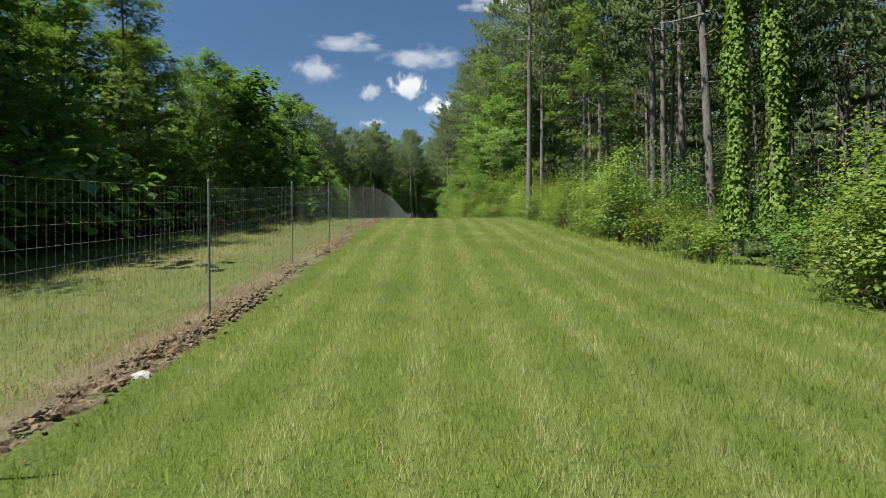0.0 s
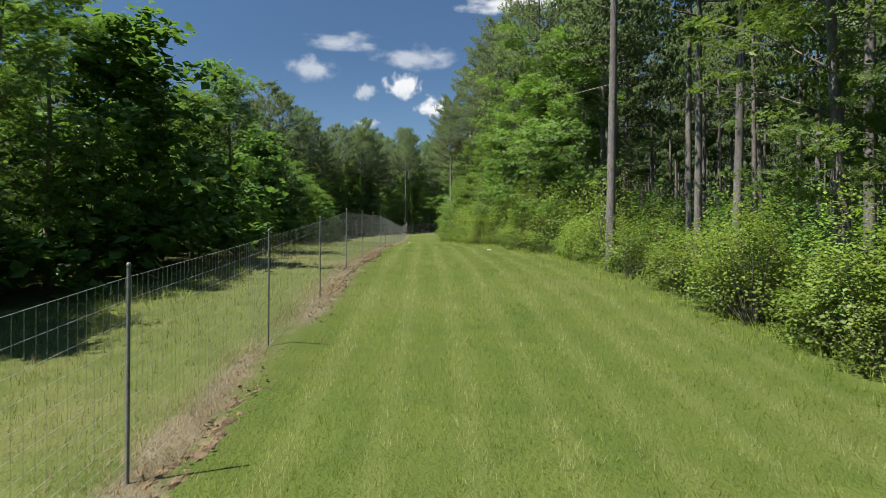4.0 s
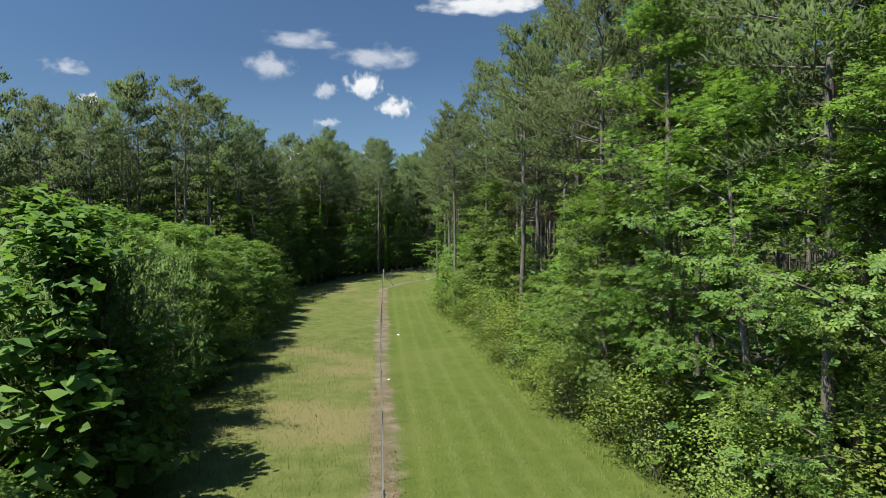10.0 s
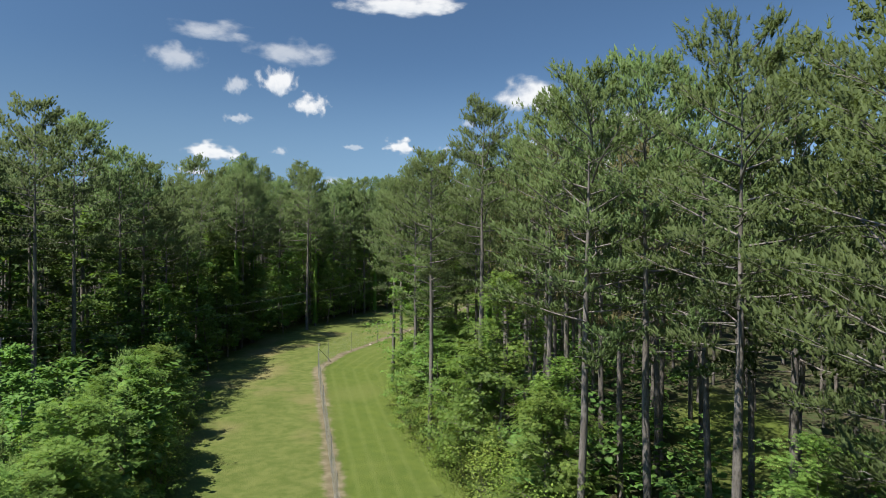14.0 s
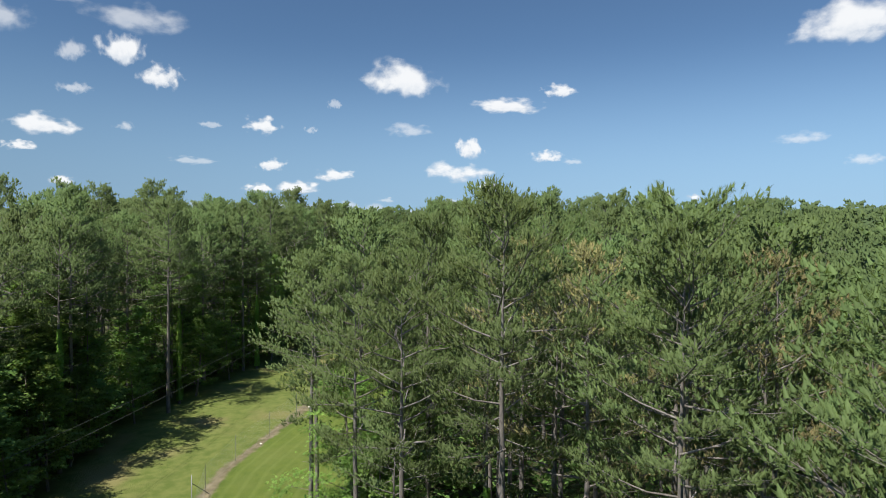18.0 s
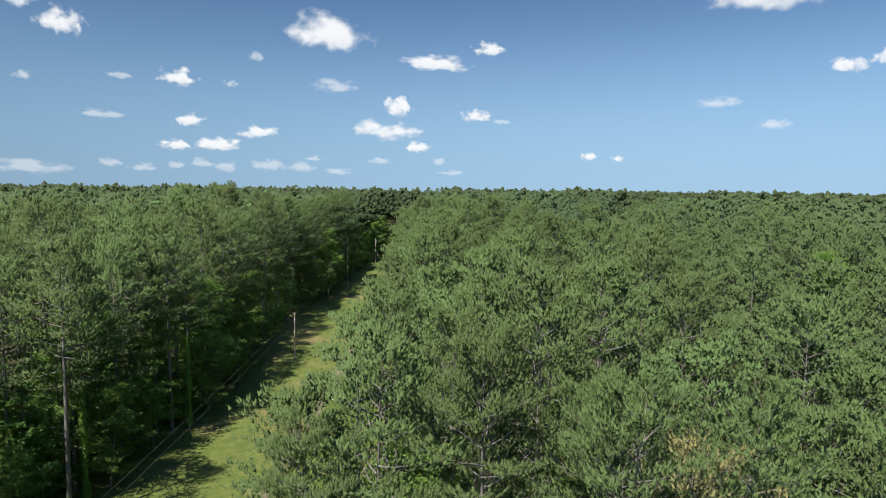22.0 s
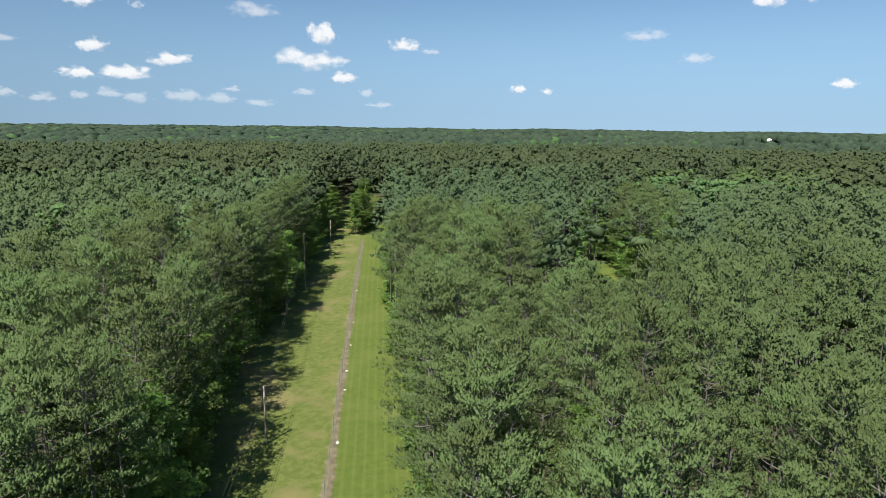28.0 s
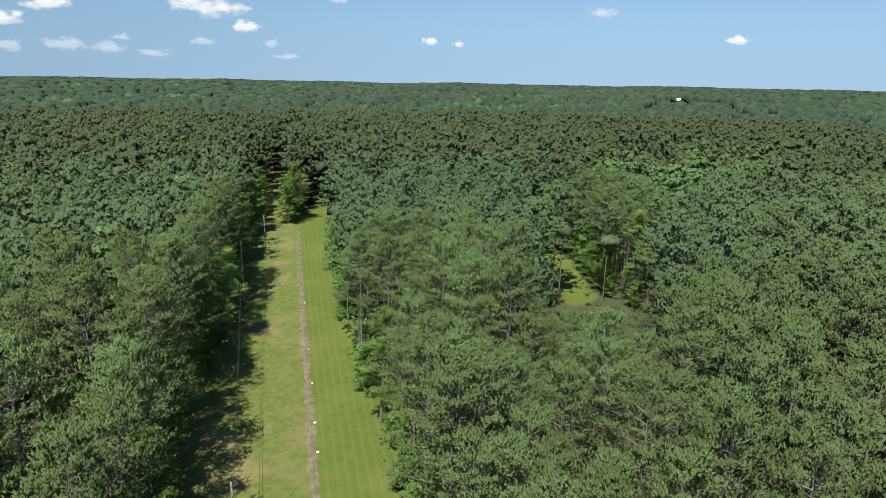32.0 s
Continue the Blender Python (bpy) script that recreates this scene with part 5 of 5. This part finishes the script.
# ---------------------------------------------------------------- far farmstead


def build_houses():
    for x, y, w, d, turn in [(838, 492, 6, 5, 0.1), (874, 420, 6.5, 5, 0.5)]:
        root = tagged(new("farm_building"), "small white building with pale metal roof among far trees", "building", "distant farm buildings")
        root.matrix_basis = Matrix.Translation((x, y, h(x, y))) @ Matrix.Rotation(turn, 4, "Z")
        e, r = 6.0, 9.0
        b = Soup()
        c = [(-w / 2, -d / 2), (w / 2, -d / 2), (w / 2, d / 2), (-w / 2, d / 2)]
        v = [(a, q, -0.3) for a, q in c] + [(a, q, e) for a, q in c] + [(-w / 2, 0, r), (w / 2, 0, r)]
        b.add(v, [(0, 1, 5), (0, 5, 4), (1, 2, 6), (1, 6, 5), (2, 3, 7), (2, 7, 6), (3, 0, 4), (3, 4, 7), (4, 7, 8), (5, 9, 6)])
        part("wall", b.mesh("wall", WHITE_PAINT), root)
        b = Soup()
        g = 0.5
        v = [(-w / 2 - g, -d / 2 - g, e - 0.2), (w / 2 + g, -d / 2 - g, e - 0.2), (w / 2 + g, 0, r + 0.15), (-w / 2 - g, 0, r + 0.15), (-w / 2 - g, d / 2 + g, e - 0.2), (w / 2 + g, d / 2 + g, e - 0.2)]
        b.add(v, [(0, 1, 2), (0, 2, 3), (3, 2, 5), (3, 5, 4)])
        part("roof", b.mesh("roof", ROOF_METAL), root)
        for k in range(3):
            b = Soup()
            q = -w / 3 + k * w / 3
            b.add([(q - 0.6, -d / 2 - 0.05, 1.4), (q + 0.6, -d / 2 - 0.05, 1.4), (q + 0.6, -d / 2 - 0.05, 3.0), (q - 0.6, -d / 2 - 0.05, 3.0)], [(0, 1, 2), (0, 2, 3)])
            part("window", b.mesh("window", WINDOW_DARK), root)


build_houses()


def build_tank():
    x, y = 857, 466
    root = tagged(new("water_tower"), "white domed water tower rising over the far trees", "water tower")
    root.matrix_basis = Matrix.Translation((x, y, h(x, y)))
    s = Soup()
    s.tube([(0, 0, -1), (0, 0, 10), (0, 0, 12)], [1.1, 0.9, 1.6], 12)
    part("stem", s.mesh("stem", WHITE_PAINT, True), root)
    s = Soup()
    s.tube([(0, 0, 11.6), (0, 0, 13), (0, 0, 15), (0, 0, 16.4), (0, 0, 17)], [1.6, 3.0, 3.2, 2.4, 0.9], 16, True)
    part("tank", s.mesh("tank", WHITE_PAINT, True), root)


build_tank()

# ---------------------------------------------------------------- clouds, far off


def cloud_material(thick, soft):
    """Cumulus card: billows over a rounded body, denser above, ragged and thin below; it glows in place of sunlight."""
    m, nt, bsdf = material("cloud_vapour")

    def maths(kind, a, b, c=0.0):
        n = nt.nodes.new("ShaderNodeMath")
        n.operation = kind
        for key, value in enumerate((a, b, c)):
            if isinstance(value, (int, float)):
                n.inputs[key].default_value = value
            else:
                nt.links.new(value, n.inputs[key])
        return n.outputs[0]

    tc, info = nt.nodes.new("ShaderNodeTexCoord"), nt.nodes.new("ShaderNodeObjectInfo")
    lumpy = []
    for scale, detail in ((1.5, 1.5), (4.5, 4.0)):
        n = nt.nodes.new("ShaderNodeTexNoise")
        n.noise_dimensions = "4D"
        n.inputs["Scale"].default_value, n.inputs["Detail"].default_value, n.inputs["Roughness"].default_value = scale, detail, 0.5
        puff = nt.nodes.new("ShaderNodeMapping")
        puff.inputs["Scale"].default_value = (1.5, 1.0, 1.0)
        nt.links.new(tc.outputs["Object"], puff.inputs[0])
        nt.links.new(puff.outputs[0], n.inputs["Vector"])
        nt.links.new(maths("MULTIPLY", info.outputs["Random"], 60.0), n.inputs["W"])
        lumpy.append(n.outputs[0])
    size = nt.nodes.new("ShaderNodeVectorMath")
    size.operation = "LENGTH"
    nt.links.new(tc.outputs["Object"], size.inputs[0])
    sep = nt.nodes.new("ShaderNodeSeparateXYZ")
    nt.links.new(tc.outputs["Object"], sep.inputs[0])
    under = maths("MAXIMUM", maths("MULTIPLY", sep.outputs[1], -0.55), 0.0)
    body = maths("SUBTRACT", maths("SUBTRACT", 0.86, size.outputs["Value"]), under)
    body = maths("MULTIPLY_ADD", maths("SUBTRACT", lumpy[0], 0.5), 1.5, body)
    body = maths("MULTIPLY_ADD", maths("SUBTRACT", lumpy[1], 0.5), 0.55, body)
    rim = maths("MULTIPLY", maths("SUBTRACT", 1.12, size.outputs["Value"]), 6.0)
    alpha = maths("MULTIPLY", ramp(nt, body, 0.0, soft), maths("MINIMUM", maths("MAXIMUM", rim, 0.0), 1.0))
    em, tr, mx = nt.nodes.new("ShaderNodeEmission"), nt.nodes.new("ShaderNodeBsdfTransparent"), nt.nodes.new("ShaderNodeMixShader")
    # sunlit tops and shaded grey undersides, put into the emission colour
    lit = maths("MULTIPLY_ADD", lumpy[1], 0.7, maths("MULTIPLY_ADD", sep.outputs[1], 0.8, 0.1))
    nt.links.new(mix_colour(nt, ramp(nt, lit, -0.1, 0.6), (0.66, 0.73, 0.82), (0.98, 0.99, 1.0)), em.inputs[0])
    em.inputs[1].default_value = CLOUD_GLOW
    nt.links.new(maths("MULTIPLY", alpha, thick), mx.inputs[0])
    nt.links.new(tr.outputs[0], mx.inputs[1])
    nt.links.new(em.outputs[0], mx.inputs[2])
    nt.links.new(mx.outputs[0], nt.nodes["Material Output"].inputs[0])
    return m


# emission that stands in for sunlight on the cloud cards
CLOUD_GLOW = 0.41
# azimuth, elevation, width and height in degrees
HIGH_CLOUDS = [
    (24.6, 13.4, 7.6, 3.8), (33.9, 11.5, 6.9, 1.7), (38.6, 12.7, 3.4, 1.4), (30.4, 7.7, 2.7, 2.1), (29.2, 5.6, 6.1, 2.1), (37.3, 7.0, 3.0, 1.3),
    (11.8, 9.3, 3.4, 1.7), (3.7, 12.6, 3.4, 2.3), (0.7, 14.5, 3.4, 3.0), (-4.7, 8.1, 5.0, 1.9), (-6.3, 6.5, 2.5, 0.9), (61.4, 15.9, 8.5, 3.8),
    (12.0, 21.5, 10.4, 2.7), (67.0, 10.0, 3.2, 1.6), (69.5, 10.4, 3.0, 1.8), (-21.7, 11.4, 1.9, 1.6),
]
VEIL_CLOUDS = [
    (-7.8, 15.7, 5.2, 2.6), (-4.7, 18.1, 7.4, 2.0), (2.0, 16.9, 7.4, 2.6), (-2.8, 13.9, 2.3, 2.0), (24.7, 9.4, 4.6, 1.5), (57.9, 7.8, 3.9, 1.2),
    (62.2, 5.9, 2.9, 1.0), (1.0, 8.6, 1.7, 0.9), (-2.6, 11.2, 2.3, 1.1), (-23.5, 13.8, 3.4, 1.5),
]
LOW_CLOUDS = [
    (32.1, 4.2, 2.7, 1.2), (47.5, 3.5, 1.7, 1.0), (50.0, 3.3, 1.2, 0.7), (18.2, 5.2, 3.9, 1.3), (14.7, 4.0, 4.3, 1.5), (11.5, 3.9, 2.6, 1.1),
    (12.6, 6.0, 2.7, 1.3), (-3.5, 4.0, 1.7, 0.9), (72.8, 3.7, 1.9, 1.0),
]
FAINT_CLOUDS = [
    (1.0, 1.8, 6.2, 1.6), (6.6, 2.3, 1.9, 0.8), (9.1, 2.0, 2.6, 0.9), (11.6, 2.3, 1.8, 0.8), (13.5, 2.5, 2.6, 0.9), (15.5, 2.2, 2.4, 1.1),
    (19.0, 2.4, 3.3, 1.2), (22.8, 3.1, 1.9, 0.6), (21.8, 2.3, 2.9, 1.0), (25.0, 2.0, 3.0, 0.8), (28.8, 3.0, 2.5, 0.7), (34.1, 3.0, 1.3, 0.9),
    (35.2, 2.0, 2.6, 0.6), (7.5, 9.2, 1.8, 0.7), (6.1, 6.1, 3.6, 0.8), (18.1, 11.5, 1.3, 0.9), (39.8, 6.6, 2.0, 0.7), (16.0, 9.2, 1.2, 0.8),
]


def build_clouds():
    mats = [cloud_material(0.92, 0.55), cloud_material(0.5, 0.8), cloud_material(0.4, 0.6)]
    shapes = []
    for mat in mats:
        n = 40
        a = np.arange(n) * 2 * np.pi / n
        v = [(0, 0, 0.1)] + [(np.cos(q) * r, np.sin(q) * r, z) for r, z in ((0.6, 0.08), (1.25, 0.0)) for q in a]
        f = []
        for i in range(n):
            j = (i + 1) % n
            f += [(0, 1 + i, 1 + j), (1 + i, 1 + n + i, 1 + n + j), (1 + i, 1 + n + j, 1 + j)]
        shapes.append(mesh_from("cloud", v, f, mat, None, True))
    eye = Vector((-2, 92, 31))
    for kind, group in ((0, LOW_CLOUDS), (1, VEIL_CLOUDS), (0, HIGH_CLOUDS), (2, FAINT_CLOUDS)):
        for az, el, w, t in group:
            d = Vector((math.sin(radians(az)) * math.cos(radians(el)), math.cos(radians(az)) * math.cos(radians(el)), math.sin(radians(el))))
            size = 4500
            ob = new("cloud", shapes[kind])
            ob.matrix_basis = look(eye + d * size, eye) @ Matrix.Diagonal((size * radians(w) * 0.6, size * radians(t) * 0.66, 100, 1))
            tagged(ob, ("bright white fair-weather cumulus cloud", "thin translucent white cloud", "faint small cloud low in the sky")[kind], "cloud", "clouds in the sky", "structure")


build_clouds()
